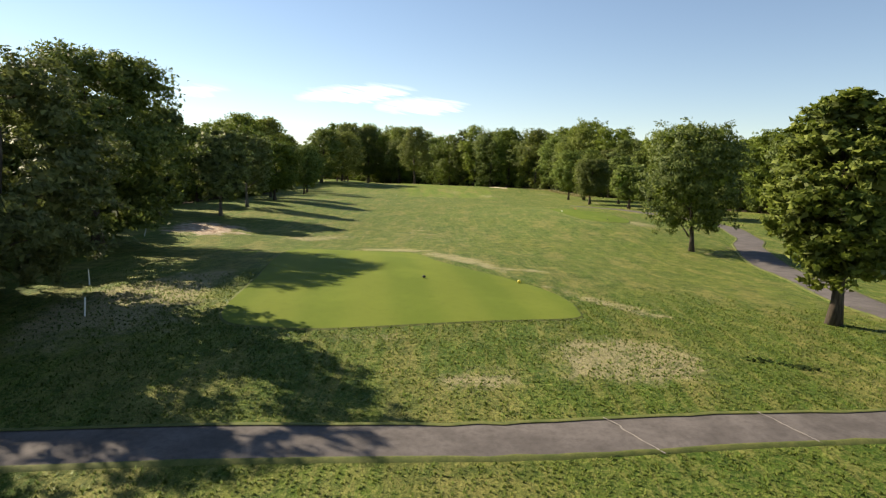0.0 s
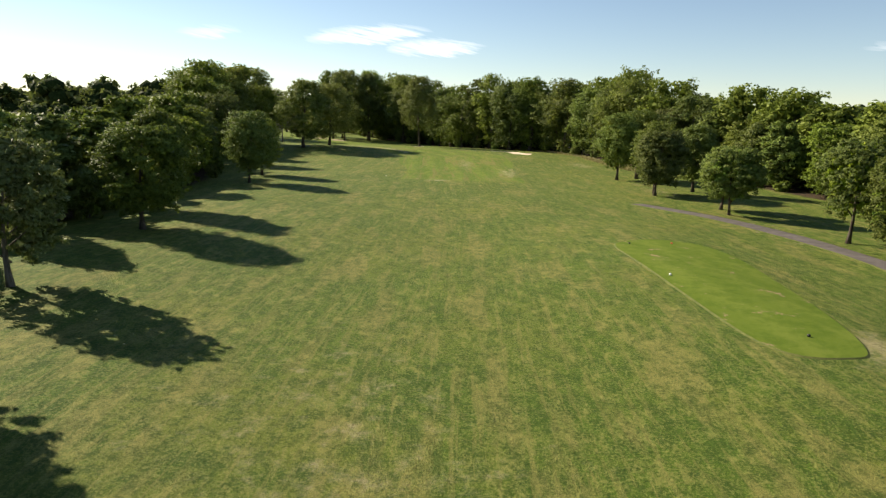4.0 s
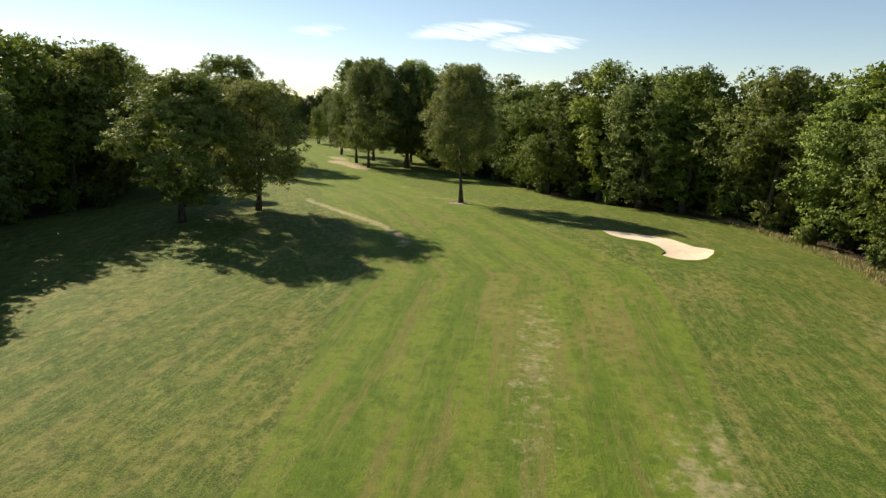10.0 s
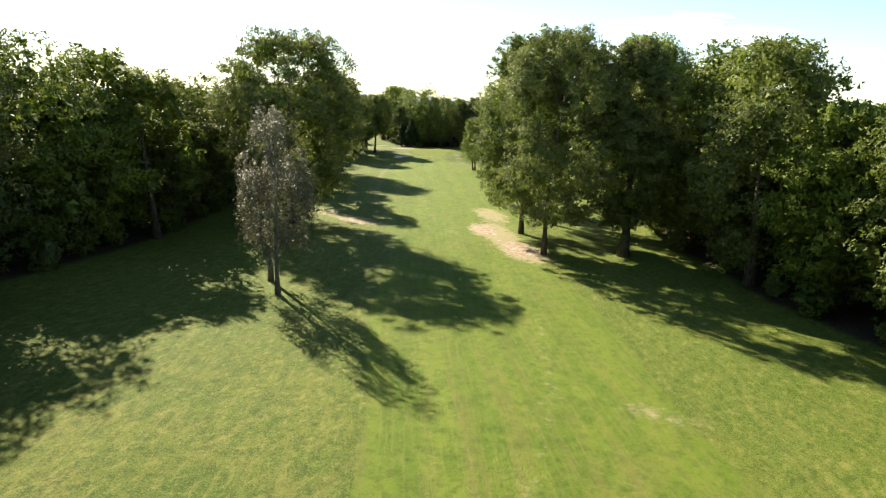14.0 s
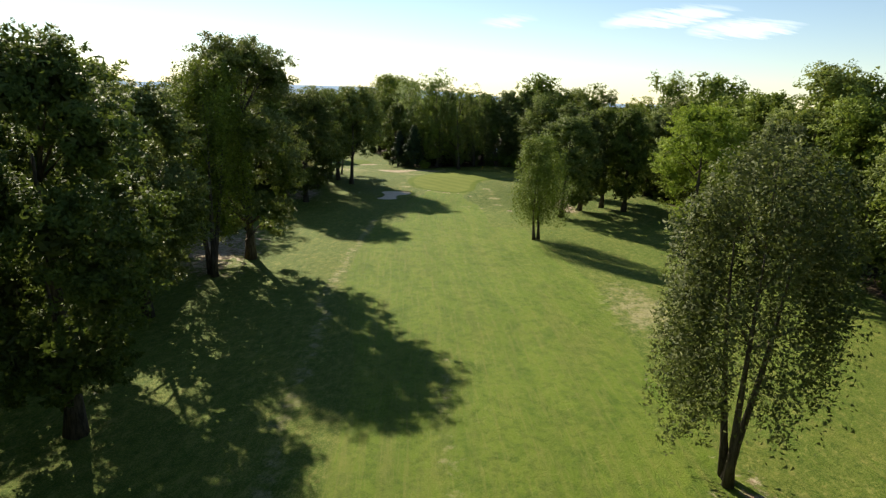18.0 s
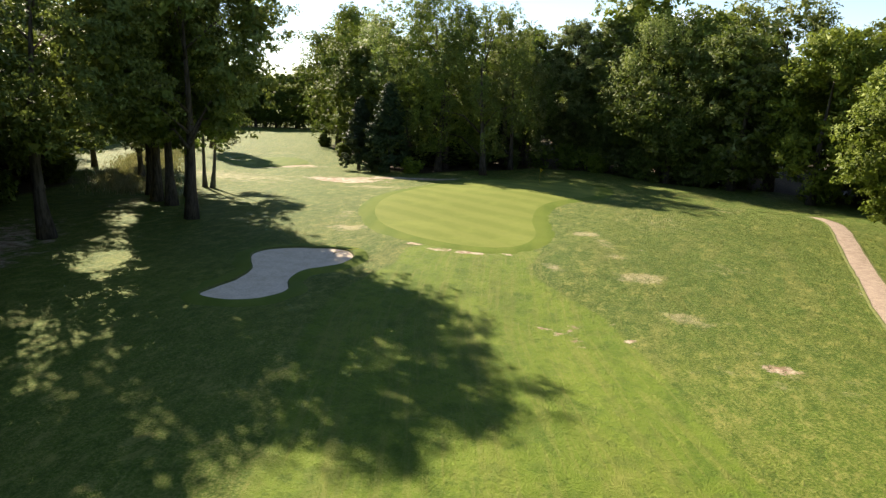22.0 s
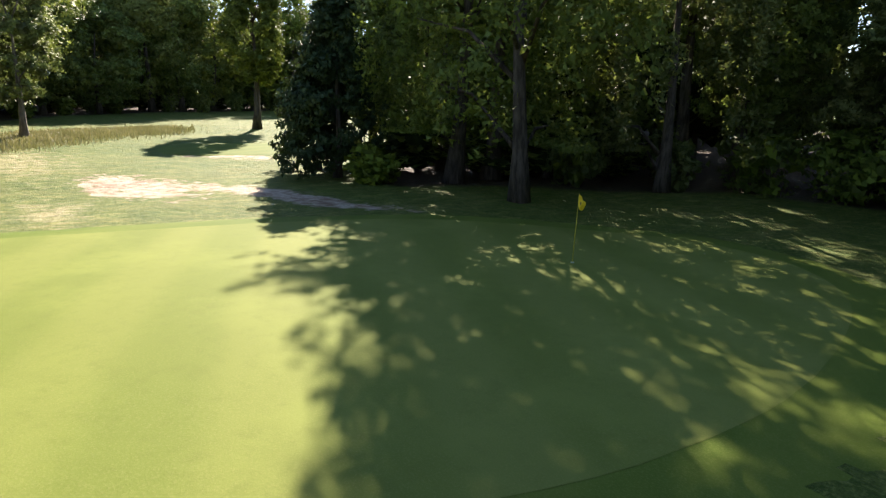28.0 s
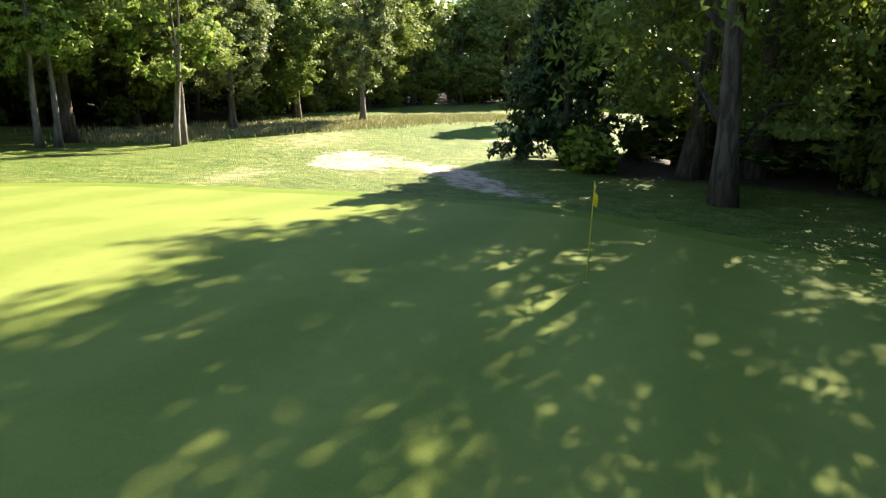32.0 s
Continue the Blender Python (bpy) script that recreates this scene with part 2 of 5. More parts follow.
def make_turf(name, dark, light, stripe_angle, width, shine=0.03, worn=0.0):
    m = Nodes(name, 0.75, shine)
    x = m.n.new("ShaderNodeSeparateXYZ")
    m.l.new(m.place, x.inputs[0])
    along = m.math("ADD", m.math("MULTIPLY", x.outputs[0], math.cos(stripe_angle)), m.math("MULTIPLY", x.outputs[1], math.sin(stripe_angle)))
    broad = m.noise(0.35, 4, 0.6)
    stripe = m.math("SINE", m.math("MULTIPLY_ADD", along, math.pi / width, m.math("MULTIPLY", broad, 1.2)))
    colour = m.mix(m.between(stripe, -0.8, 0.8), dark, light)
    colour = m.mix(m.math("MULTIPLY", m.between(broad, 0.45, 0.75), 0.6), colour, tuple(c * 1.2 for c in light))
    colour = m.mix(m.math("MULTIPLY", m.between(m.noise(3.0, 6, 0.7), 0.45, 0.75), 0.3), colour, tuple(c * 0.72 for c in dark))
    grain = m.noise(30.0, 4, 0.75)
    colour = m.mix(m.math("MULTIPLY", m.between(grain, 0.45, 0.75), 0.22), colour, (0.28, 0.26, 0.10))
    if worn:
        colour = m.mix(m.math("MULTIPLY", m.between(m.noise(0.7, 6, 0.75), 0.42, 0.60), 0.6), colour, (0.062, 0.104, 0.012))
        colour = m.mix(m.math("MULTIPLY", m.between(m.noise(0.45, 6, 0.75), 0.60, 0.66), worn), colour, (0.30, 0.215, 0.130))
    return m.finish(colour, grain, 0.35, 0.012)


def make_plain(name, low, high, scale, rough=0.85, bump=0.4, depth=0.02, specular=0.25, stretch=None):
    m = Nodes(name, rough, specular)
    a, b = m.noise(scale, 5, 0.65, stretch=stretch), m.noise(scale * 7, 4, 0.7, stretch=stretch)
    colour = m.mix(m.between(a, 0.32, 0.68), low, high)
    colour = m.mix(m.math("MULTIPLY", m.between(b, 0.4, 0.7), 0.4), colour, tuple(c * 0.55 for c in low))
    return m.finish(colour, m.math("ADD", a, b), bump, depth)


def make_leaves(name, dark, light, through=0.5, gloss=0.12):
    m = Nodes(name, 0.62, gloss)
    geometry = m.n.new("ShaderNodeNewGeometry")
    one = m.n.new("ShaderNodeObjectInfo").outputs["Random"]
    colour = m.mix(geometry.outputs["Random Per Island"], dark, light)
    colour = m.mix(m.math("MULTIPLY", m.between(m.noise(0.45, 3), 0.4, 0.65), 0.4), colour, tuple(c * 0.7 for c in dark))
    hue = m.n.new("ShaderNodeHueSaturation")
    m.l.new(m.math("MULTIPLY_ADD", one, 0.03, 0.483), hue.inputs["Hue"])
    m.l.new(m.math("MULTIPLY_ADD", m.math("FRACT", m.math("MULTIPLY", one, 7.3)), 0.65, 0.68), hue.inputs["Value"])
    m.l.new(m.math("MULTIPLY_ADD", m.math("FRACT", m.math("MULTIPLY", one, 3.7)), 0.25, 0.8), hue.inputs["Saturation"])
    m.l.new(colour, hue.inputs["Color"])
    m.l.new(hue.outputs[0], m.bsdf.inputs["Base Color"])
    back = m.n.new("ShaderNodeBsdfTranslucent")
    m.l.new(m.mix(0.35, hue.outputs[0], (0.20, 0.27, 0.035)), back.inputs[0])
    blend = m.n.new("ShaderNodeMixShader")
    blend.inputs[0].default_value = through * 0.62
    m.l.new(m.bsdf.outputs[0], blend.inputs[1])
    m.l.new(back.outputs[0], blend.inputs[2])
    m.l.new(blend.outputs[0], m.n["Material Output"].inputs[0])
    return m.mat


def make_bark(name, low, high):
    m = Nodes(name, 0.9, 0.15)
    a = m.noise(5.0, 5, 0.7, stretch=(1, 1, 0.18))
    return m.finish(m.mix(m.between(a, 0.35, 0.65), low, high), a, 0.8, 0.04)


GROUND = make_ground()
GREEN = make_turf("putting_green_turf", (0.118, 0.148, 0.029), (0.142, 0.168, 0.037), radians(68), 1.6)
FRINGE = make_turf("fringe_turf", (0.080, 0.118, 0.017), (0.098, 0.132, 0.021), radians(20), 1.3)
OLD_TEE = make_turf("worn_tee_turf", (0.098, 0.140, 0.018), (0.120, 0.158, 0.024), radians(8), 1.7, worn=0.8)
TEE = make_turf("tee_turf", (0.100, 0.138, 0.020), (0.126, 0.158, 0.025), radians(8), 1.7)
SAND = make_plain("bunker_sand", (0.60, 0.48, 0.34), (0.72, 0.59, 0.44), 1.2, 0.95, 0.5, 0.03)
ASPHALT = make_plain("worn_asphalt", (0.085, 0.074, 0.067), (0.135, 0.118, 0.108), 0.9, 0.9, 0.3, 0.01)
CRACK = make_plain("crack_filler", (0.24, 0.215, 0.185), (0.34, 0.30, 0.26), 3.0)
MULCH = make_plain("bark_mulch", (0.20, 0.155, 0.115), (0.42, 0.35, 0.27), 4.0, 0.95, 0.9, 0.06)
EARTH_EDGE = make_plain("cut_turf_edge", (0.070, 0.090, 0.018), (0.130, 0.135, 0.036), 3.0)
DRY_GRASS = make_leaves("dry_long_grass", (0.20, 0.19, 0.07), (0.42, 0.36, 0.17), 0.3, 0.2)
BLADES = make_leaves("grass_blades", (0.075, 0.125, 0.016), (0.185, 0.215, 0.050), 0.4, 0.2)
GRAVEL = make_plain("pink_gravel", (0.24, 0.18, 0.135), (0.34, 0.265, 0.20), 2.0, 0.95, 0.6, 0.03)
BARK = make_bark("brown_bark", (0.045, 0.035, 0.026), (0.120, 0.098, 0.075))
GREY_BARK = make_bark("grey_bark", (0.085, 0.075, 0.065), (0.20, 0.18, 0.155))
LEAF_LIME = make_leaves("lime_leaves", (0.080, 0.120, 0.017), (0.200, 0.250, 0.040), 0.40)
LEAF_OAK = make_leaves("oak_leaves", (0.078, 0.112, 0.017), (0.205, 0.250, 0.044), 0.42)
# Brighter copy of the leaves: a sunlit look put into colour and translucency.
LEAF_LIT = make_leaves("painted_sunlit_leaves", (0.120, 0.172, 0.026), (0.290, 0.340, 0.062), 0.54)
LEAF_ELM = make_leaves("elm_leaves", (0.105, 0.140, 0.019), (0.290, 0.325, 0.055), 0.42)
LEAF_OLIVE = make_leaves("olive_oak_leaves", (0.105, 0.122, 0.026), (0.310, 0.305, 0.092), 0.40)
LEAF_BRIGHT = make_leaves("bright_leaves", (0.130, 0.205, 0.022), (0.240, 0.310, 0.040), 0.62)
LEAF_BEECH = make_leaves("beech_leaves", (0.105, 0.138, 0.021), (0.245, 0.280, 0.048), 0.55)
LEAF_SILVER = make_leaves("silvery_leaves", (0.100, 0.132, 0.042), (0.220, 0.252, 0.096), 0.4)
LEAF_DARK = make_leaves("dark_leaves", (0.058, 0.094, 0.016), (0.165, 0.215, 0.038), 0.42)
LEAF_DRY = make_leaves("sparse_grey_leaves", (0.121, 0.108, 0.074), (0.230, 0.203, 0.142), 0.25)
NEEDLES = make_leaves("conifer_needles", (0.027, 0.054, 0.022), (0.070, 0.108, 0.041), 0.15)
# Dark cores: shade inside crowns put into the colour; also serves as dug earth.
CORE_SHADE_AND_EARTH = make_plain("inner_foliage", (0.018, 0.030, 0.008), (0.040, 0.060, 0.016), 1.5, 0.95, 0.8, 0.2, 0.05)
YELLOW = make_plain("yellow_flag_cloth", (0.72, 0.50, 0.015), (0.80, 0.58, 0.03), 8.0, 0.6, 0.1, 0.005)
YELLOW_PAINT = make_plain("yellow_paint", (0.62, 0.48, 0.03), (0.70, 0.55, 0.05), 20.0, 0.35, 0.05, 0.002, 0.5)
WHITE_PAINT = make_plain("white_paint", (0.72, 0.72, 0.69), (0.80, 0.80, 0.77), 20.0, 0.4, 0.05, 0.002, 0.5)
RED_PAINT = make_plain("red_paint", (0.50, 0.035, 0.025), (0.58, 0.05, 0.03), 20.0, 0.4, 0.05, 0.002, 0.5)
BLACK = make_plain("black_plastic", (0.012, 0.012, 0.012), (0.022, 0.022, 0.022), 12.0, 0.5, 0.1, 0.002, 0.4)
# Aerial haze is put into the ridge's blue colour and a faint glow.
HAZY_RIDGE = make_plain("ridge_painted_haze", (0.10, 0.15, 0.19), (0.13, 0.18, 0.22), 0.01, 1.0, 0.0, 0.01, 0.0)
HAZY_RIDGE.node_tree.nodes["Principled BSDF"].inputs["Emission Color"].default_value = (0.30, 0.39, 0.50, 1)
HAZY_RIDGE.node_tree.nodes["Principled BSDF"].inputs["Emission Strength"].default_value = 0.75


# ---- building helpers ----
def mesh_of(name, verts, faces, smooth=False):
    me = bpy.data.meshes.new(name)
    me.from_pydata([tuple(v) for v in verts], [], [tuple(f) for f in faces])
    if smooth:
        me.shade_smooth()
    me.update()
    return me


def thing(name, label, category, group="", kind="", at=None, me=None):
    ob = new(name, me)
    if at is not None:
        ob.matrix_world = at
    return tagged(ob, label, category, group, kind)


def part(name, me, material, parent, label=""):
    """One mesh object under a thing or a part. me: a bmesh or a mesh."""
    if isinstance(me, bmesh.types.BMesh):
        data = bpy.data.meshes.new(name)
        me.to_mesh(data)
        me.free()
        me = data
    if material is not None and not me.materials:
        me.materials.append(material)
    ob = new(name, me)
    ob.parent = parent
    return tagged(ob, label)


def tube(points, radii, sides=7, seed=0):
    """A bent, tapering limb: its points and faces."""
    verts, faces = [], []
    pts = [Vector(p) for p in points]
    for k, (p, r) in enumerate(zip(pts, radii)):
        d = (pts[min(k + 1, len(pts) - 1)] - pts[max(k - 1, 0)]).normalized()
        a = d.orthogonal().normalized() if abs(d.z) < 0.99 else Vector((1, 0, 0))
        a = (a - d * a.dot(d)).normalized()
        b = d.cross(a)
        for s in range(sides):
            w = 2 * math.pi * s / sides
            verts.append(p + (a * math.cos(w) + b * math.sin(w)) * r * (1 + 0.12 * math.sin(3 * w + k + seed)))
    for k in range(len(pts) - 1):
        for s in range(sides):
            u = (s + 1) % sides
            faces.append((k * sides + s, k * sides + u, (k + 1) * sides + u, (k + 1) * sides + s))
    faces.append(tuple(range(sides))[::-1])
    faces.append(tuple((len(pts) - 1) * sides + s for s in range(sides)))
    return verts, faces


def joined(pieces):
    verts, faces = [], []
    for v, f in pieces:
        k = len(verts)
        verts += v
        faces += [tuple(i + k for i in q) for q in f]
    return verts, faces


# ---- the lie of the land ----
def ease(a, b, v):
    v = np.clip((v - a) / (b - a), 0.0, 1.0)
    return v * v * (3 - 2 * v)


def bump(x, y, x0, y0, sx, sy, h):
    return h * np.exp(-((x - x0) / sx) ** 2 - ((y - y0) / sy) ** 2)


def land(x, y):
    """Height of the ground."""
    z = 1.5 - 0.6 * (1 - ease(4, 22, y))
    z = z + bump(x, y, -2, 30, 13, 12, 1.1)          # first tee
    z = z + bump(x, y, 17, 82, 10, 24, 1.4)          # forward tee
    z = z + bump(x, y, -26, 90, 16, 60, 1.2)
    z = z + bump(x, y, -10, 245, 55, 36, 1.7)        # brow before the bend
    z = z + bump(x, y, -42, 233, 11, 12, 1.0)        # rise under the oaks
    z = z + bump(x, y, 22, 226, 16, 18, 0.7)
    z = z - bump(x, y, -40, 305, 40, 30, 0.6)
    z = z + bump(x, y, -143, 490, 19, 23, 0.8)       # green
    z = z + bump(x, y, -122, 489, 16, 9, 0.8)        # mound beside the green
    z = z - bump(x, y, -126, 452, 14, 9, 0.6)
    z = z - bump(x, y, -190, 500, 30, 22, 0.5) - bump(x, y, -182, 474, 14, 10, 0.45)
    z = z - bump(x, y, 19.5, 230.5, 3.6, 4.0, 0.55) - bump(x, y, 14.5, 238.5, 3.6, 2.6, 0.3)      # bunkers
    z = z - bump(x, y, -145, 450, 2.4, 3.2, 0.45) - bump(x, y, -147, 456.5, 3.0, 2.6, 0.45)
    near = np.exp(-(np.maximum(0, np.hypot(x + 60, y - 250) - 330) / 120) ** 2)
    z = z + near * 0.10 * (np.sin(x * 0.21 + 0.7) * np.sin(y * 0.17) + 0.5 * np.sin(x * 0.43 + y * 0.31))
    return z


def land_at(x, y):
    return float(land(np.float64(x), np.float64(y)))


LINE = ((2, -30), (3, 100), (2.5, 160), (0, 215), (-24, 262), (-46, 300), (-71, 345), (-95, 388), (-119, 428), (-132, 452), (-136.3, 463.5))


def along_hole(x, y):
    """Metres along the hole's middle line, and metres across it, to the right."""
    best, s_at, u_at, done = np.full(np.shape(x), 1e9), np.zeros(np.shape(x)), np.zeros(np.shape(x)), 0.0
    for (ax, ay), (bx, by) in zip(LINE, LINE[1:]):
        dx, dy = bx - ax, by - ay
        length = math.hypot(dx, dy)
        s = np.clip(((x - ax) * dx + (y - ay) * dy) / length, 0, length)
        ex, ey = x - ax - s * dx / length, y - ay - s * dy / length
        d = np.hypot(ex, ey)
        side = np.sign((x - ax) * dy - (y - ay) * dx)
        hit = d < best
        best, s_at, u_at = np.where(hit, d, best), np.where(hit, s + done, s_at), np.where(hit, d * side, u_at)
        done += length
    return s_at, u_at


SPOTS = {"bare": [], "dry": [], "litter": []}


def spot(kind, x, y, rx, ry, turned=0.0, much=1.0):
    SPOTS[kind].append((x, y, rx, ry, radians(turned), much))


# ---- trees ----
def round_top(h):
    return math.sqrt(max(0.0, 1 - (2 * h - 1) ** 2)) ** 0.8


def egg(h):
    return (h / 0.34) ** 0.5 if h < 0.34 else math.sqrt(max(0.0, 1 - ((h - 0.34) / 0.66) ** 2))


def column(h):
    return (h / 0.2) ** 0.5 if h < 0.2 else 1.0 if h < 0.55 else math.sqrt(max(0.0, 1 - ((h - 0.55) / 0.45) ** 2))


def leaf_faces(rng, centres, outward, size, fold=0.35):
    """Pointed leaf sprays at the centres: points of their triangles and soft normals."""
    n = len(centres)
    face = rng.normal(size=(n, 3)) * 0.8 + outward * 0.6 + np.array((0, 0, 0.45))
    face /= np.linalg.norm(face, axis=1)[:, None]
    face *= np.where((face * outward).sum(1) < 0, -1.0, 1.0)[:, None]
    along = rng.normal(size=(n, 3))
    along[:, 2] -= 0.4
    along -= face * (along * face).sum(1)[:, None]
    along /= np.linalg.norm(along, axis=1)[:, None] + 1e-9
    side = np.cross(face, along)
    s = (size * rng.uniform(0.6, 1.4, n))[:, None]
    wide = rng.uniform(0.32, 0.58, n)[:, None]
    skew = rng.uniform(-0.3, 0.5, n)[:, None]
    verts = np.stack([centres - along * s * 0.6, centres + along * s * (0.15 + skew * 0.3) - side * s * wide * 1.2 - face * s * fold * 0.4,
                      centres + along * s * 0.6 + side * s * wide * skew], 1).reshape(-1, 3)
    soft = outward * 0.55 + face * 0.85
    soft /= np.linalg.norm(soft, axis=1)[:, None] + 1e-9
    return verts, np.repeat(soft, 3, 0)


def leaf_mesh(name, verts, soft, material):
    n = len(verts) // 3
    me = bpy.data.meshes.new(name)
    me.vertices.add(n * 3)
    me.vertices.foreach_set("co", verts.astype(np.float32).ravel())
    me.loops.add(n * 3)
    me.loops.foreach_set("vertex_index", np.arange(n * 3, dtype=np.int32))
    me.polygons.add(n)
    me.polygons.foreach_set("loop_start", np.arange(0, n * 3, 3, dtype=np.int32))
    me.update(calc_edges=True)
    me.materials.append(material)
    me.shade_smooth()
    me.attributes.new("custom_normal", "FLOAT_VECTOR", "POINT").data.foreach_set("vector", soft.astype(np.float32).ravel())
    me.update()
    return me


def lump(rng, centre, radii, rough=0.25):
    """A small uneven closed form for a crown's shade-coloured core or a clod."""
    bm = bmesh.new()
    bmesh.ops.create_icosphere(bm, subdivisions=1, radius=1)
    a = rng.uniform(0, 9, 3)
    vs = []
    for v in bm.verts:
        k = 1 + rough * noise.noise(Vector(v.co) * 1.7 + Vector(a))
        vs.append(Vector((centre[0] + v.co.x * radii[0] * k, centre[1] + v.co.y * radii[1] * k, centre[2] + v.co.z * radii[2] * k)))
    fs = [tuple(v.index for v in f.verts) for f in bm.faces]
    bm.free()
    return vs, fs


def crown_kind(seed, material, bark, profile, base, leaves, size, blobs, bush=0.36, core=0.55, stems=1, thick=0.022, hang=0.0, lean=0.0, limbs=9, usual=0.0, fuzz=0.24, twigs=13, spray=0.15):
    """A tree of height 1 and crown width 1, in three meshes: trunk, limbs and crown. base: where the crown begins."""
    rng = np.random.default_rng(seed)
    centres, radii = [], []
    for k in range(blobs):
        h = rng.uniform(0.03, 0.97) ** 0.85
        r = profile(h) * 0.5
        w = rng.uniform(0, 2 * math.pi)
        br = bush * (0.55 + 0.6 * rng.random()) * (0.45 + 0.55 * profile(h)) * 0.5
        d = max(0.0, r - br * 0.75) * math.sqrt(rng.uniform(0.5, 1))
        centres.append((math.cos(w) * d + lean * h, math.sin(w) * d, base + h * (1 - base)))
        radii.append((br, br, br * 0.85))
    return dict(seed=seed, material=material, bark=bark, profile=profile, base=base, leaves=leaves, size=size, centres=np.array(centres),
                radii=np.array(radii), core=core, stems=stems, thick=thick, hang=hang, lean=lean, limbs=limbs, usual=usual or 1e9, fuzz=fuzz, twigs=twigs, spray=spray, made={})


def tree_meshes(kind, height, width):
    """The meshes of a kind of tree at about this size; trees of like size share them."""
    key = (round(height / 2.5), round(width / 2.5))
    if key in kind["made"]:
        return kind["made"][key]
    H, W = max(2.0, key[0] * 2.5), max(2.0, key[1] * 2.5)
    rng = np.random.default_rng(kind["seed"] * 1000 + key[0] * 40 + key[1])
    scale = np.array((W, W, H))
    c = kind["centres"] * scale
    span = (W + H * (1 - kind["base"])) / 2
    r = kind["radii"] * np.array((W, W, span))
    r = np.minimum(r, np.array((W, W, H)) * 0.4)
    c[:, 2] = np.minimum(c[:, 2], H - r[:, 2] * 1.18)
    area = r[:, 0] * (r[:, 0] + r[:, 2])
    count = int(kind["leaves"] * (min(3.0, max(0.6, W * H / kind["usual"])) if kind["usual"] < 1e8 else 1.0))
    pick = rng.choice(len(c), count, p=area / area.sum())
    # sprays: each bough's leaves gather at the ends of its twigs
    twigs = kind["twigs"]
    way = rng.normal(size=(len(c), twigs, 3))
    way[:, :, 2] += 0.35
    way /= np.linalg.norm(way, axis=2)[:, :, None]
    reach = rng.uniform(0.62, 1.0 + kind["fuzz"], (len(c), twigs))
    which = rng.integers(0, twigs, count)
    off = rng.normal(size=(count, 3)) * np.array((1, 1, 0.62))
    out = way[pick, which] + off * 0.30
    spots = c[pick] + r[pick] * (way[pick, which] * reach[pick, which][:, None] + off * kind["spray"])
    out /= np.linalg.norm(out, axis=1)[:, None]
    if kind["hang"]:
        drop = rng.uniform(0, 1, count) ** 1.6 * kind["hang"] * H * (0.3 + np.hypot(spots[:, 0], spots[:, 1]) / W * 1.6)
        strand = np.floor(rng.uniform(0, 7, count))
        w = np.arctan2(spots[:, 1], spots[:, 0])
        spots[:, 2] -= drop
        spots[:, 0] += 0.12 * np.sin(strand * 2 + w * 9)
        spots[:, 2] = np.maximum(spots[:, 2], H * 0.12)
    axis = np.stack([spots[:, 0], spots[:, 1], (spots[:, 2] - H * (0.35 + kind["base"] / 2)) * 0.9], 1)
    axis /= np.linalg.norm(axis, axis=1)[:, None] + 1e-9
    soft = out * 0.65 + axis * 0.5
    soft /= np.linalg.norm(soft, axis=1)[:, None]
    verts, soft = leaf_faces(rng, spots, soft, kind["size"])
    crown = leaf_mesh("crown", verts, soft, kind["material"])
    # trunk, limbs and the inside, leafy or a core coloured dark as shade
    R = kind["thick"] * H
    trunks, limbs = [], []
    for s in range(kind["stems"]):
        w = 2.1 * s + kind["seed"]
        off = 0.0 if kind["stems"] == 1 else R * 1.1
        spread = 0.0 if kind["stems"] == 1 else 0.05 * H
        path, rad = [], []
        for k in range(7):
            f = k / 6
            top = 0.72 * H
            path.append((math.cos(w) * (off + spread * f) + kind["lean"] * W * f * 0.8 + 0.03 * W * math.sin(3.1 * f + w),
                         math.sin(w) * (off + spread * f) + 0.03 * W * math.sin(2.3 * f + 2 * w), -0.25 + f * (top + 0.25)))
            rad.append(R * (1.45 if k == 0 else 1.0 - 0.86 * f))
        trunks.append(tube(path, rad, 8, s))
    order = rng.permutation(len(c))[: min(kind["limbs"], len(c))]
    for k in order:
        end = c[k]
        z0 = max(kind["base"] * H * 0.75, min(0.66 * H, end[2] - 0.55 * math.hypot(end[0], end[1])))
        f = z0 / (0.72 * H)
        start = Vector((kind["lean"] * W * f * 0.8, 0, z0))
        mid = start.lerp(Vector(end), 0.5) + Vector((0, 0, 0.04 * H))
        a = R * 0.42 * (1 - 0.6 * f)
        limbs.append(tube([start, mid, Vector(end)], [a, a * 0.6, a * 0.2], 5, int(k)))
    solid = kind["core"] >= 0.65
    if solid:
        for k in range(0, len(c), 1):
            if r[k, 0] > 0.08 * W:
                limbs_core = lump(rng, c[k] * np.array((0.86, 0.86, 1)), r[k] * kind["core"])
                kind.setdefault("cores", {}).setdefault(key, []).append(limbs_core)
    trunk = mesh_of("trunk", *joined(trunks), smooth=True)
    trunk.materials.append(kind["bark"])
    branch = []
    for v, f in limbs:
        branch.append(mesh_of("limb", v, f, smooth=True))
        branch[-1].materials.append(kind["bark"])
    inner = None
    if not solid and kind["core"]:
        some = max(40, int(count * 0.16))
        pick = rng.choice(len(c), some, p=area / area.sum())
        out = rng.normal(size=(some, 3))
        out /= np.linalg.norm(out, axis=1)[:, None]
        spots = c[pick] * np.array((0.85, 0.85, 1)) + out * r[pick] * rng.uniform(0, kind["core"] + 0.1, some)[:, None]
        inner = leaf_mesh("inner_foliage", *leaf_faces(rng, spots, out, kind["size"] * 2.1), kind["material"])
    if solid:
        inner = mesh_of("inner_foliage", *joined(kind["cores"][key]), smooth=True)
        inner.materials.append(CORE_SHADE_AND_EARTH)
    kind["made"][key] = (trunk, branch, crown, inner, H, W)
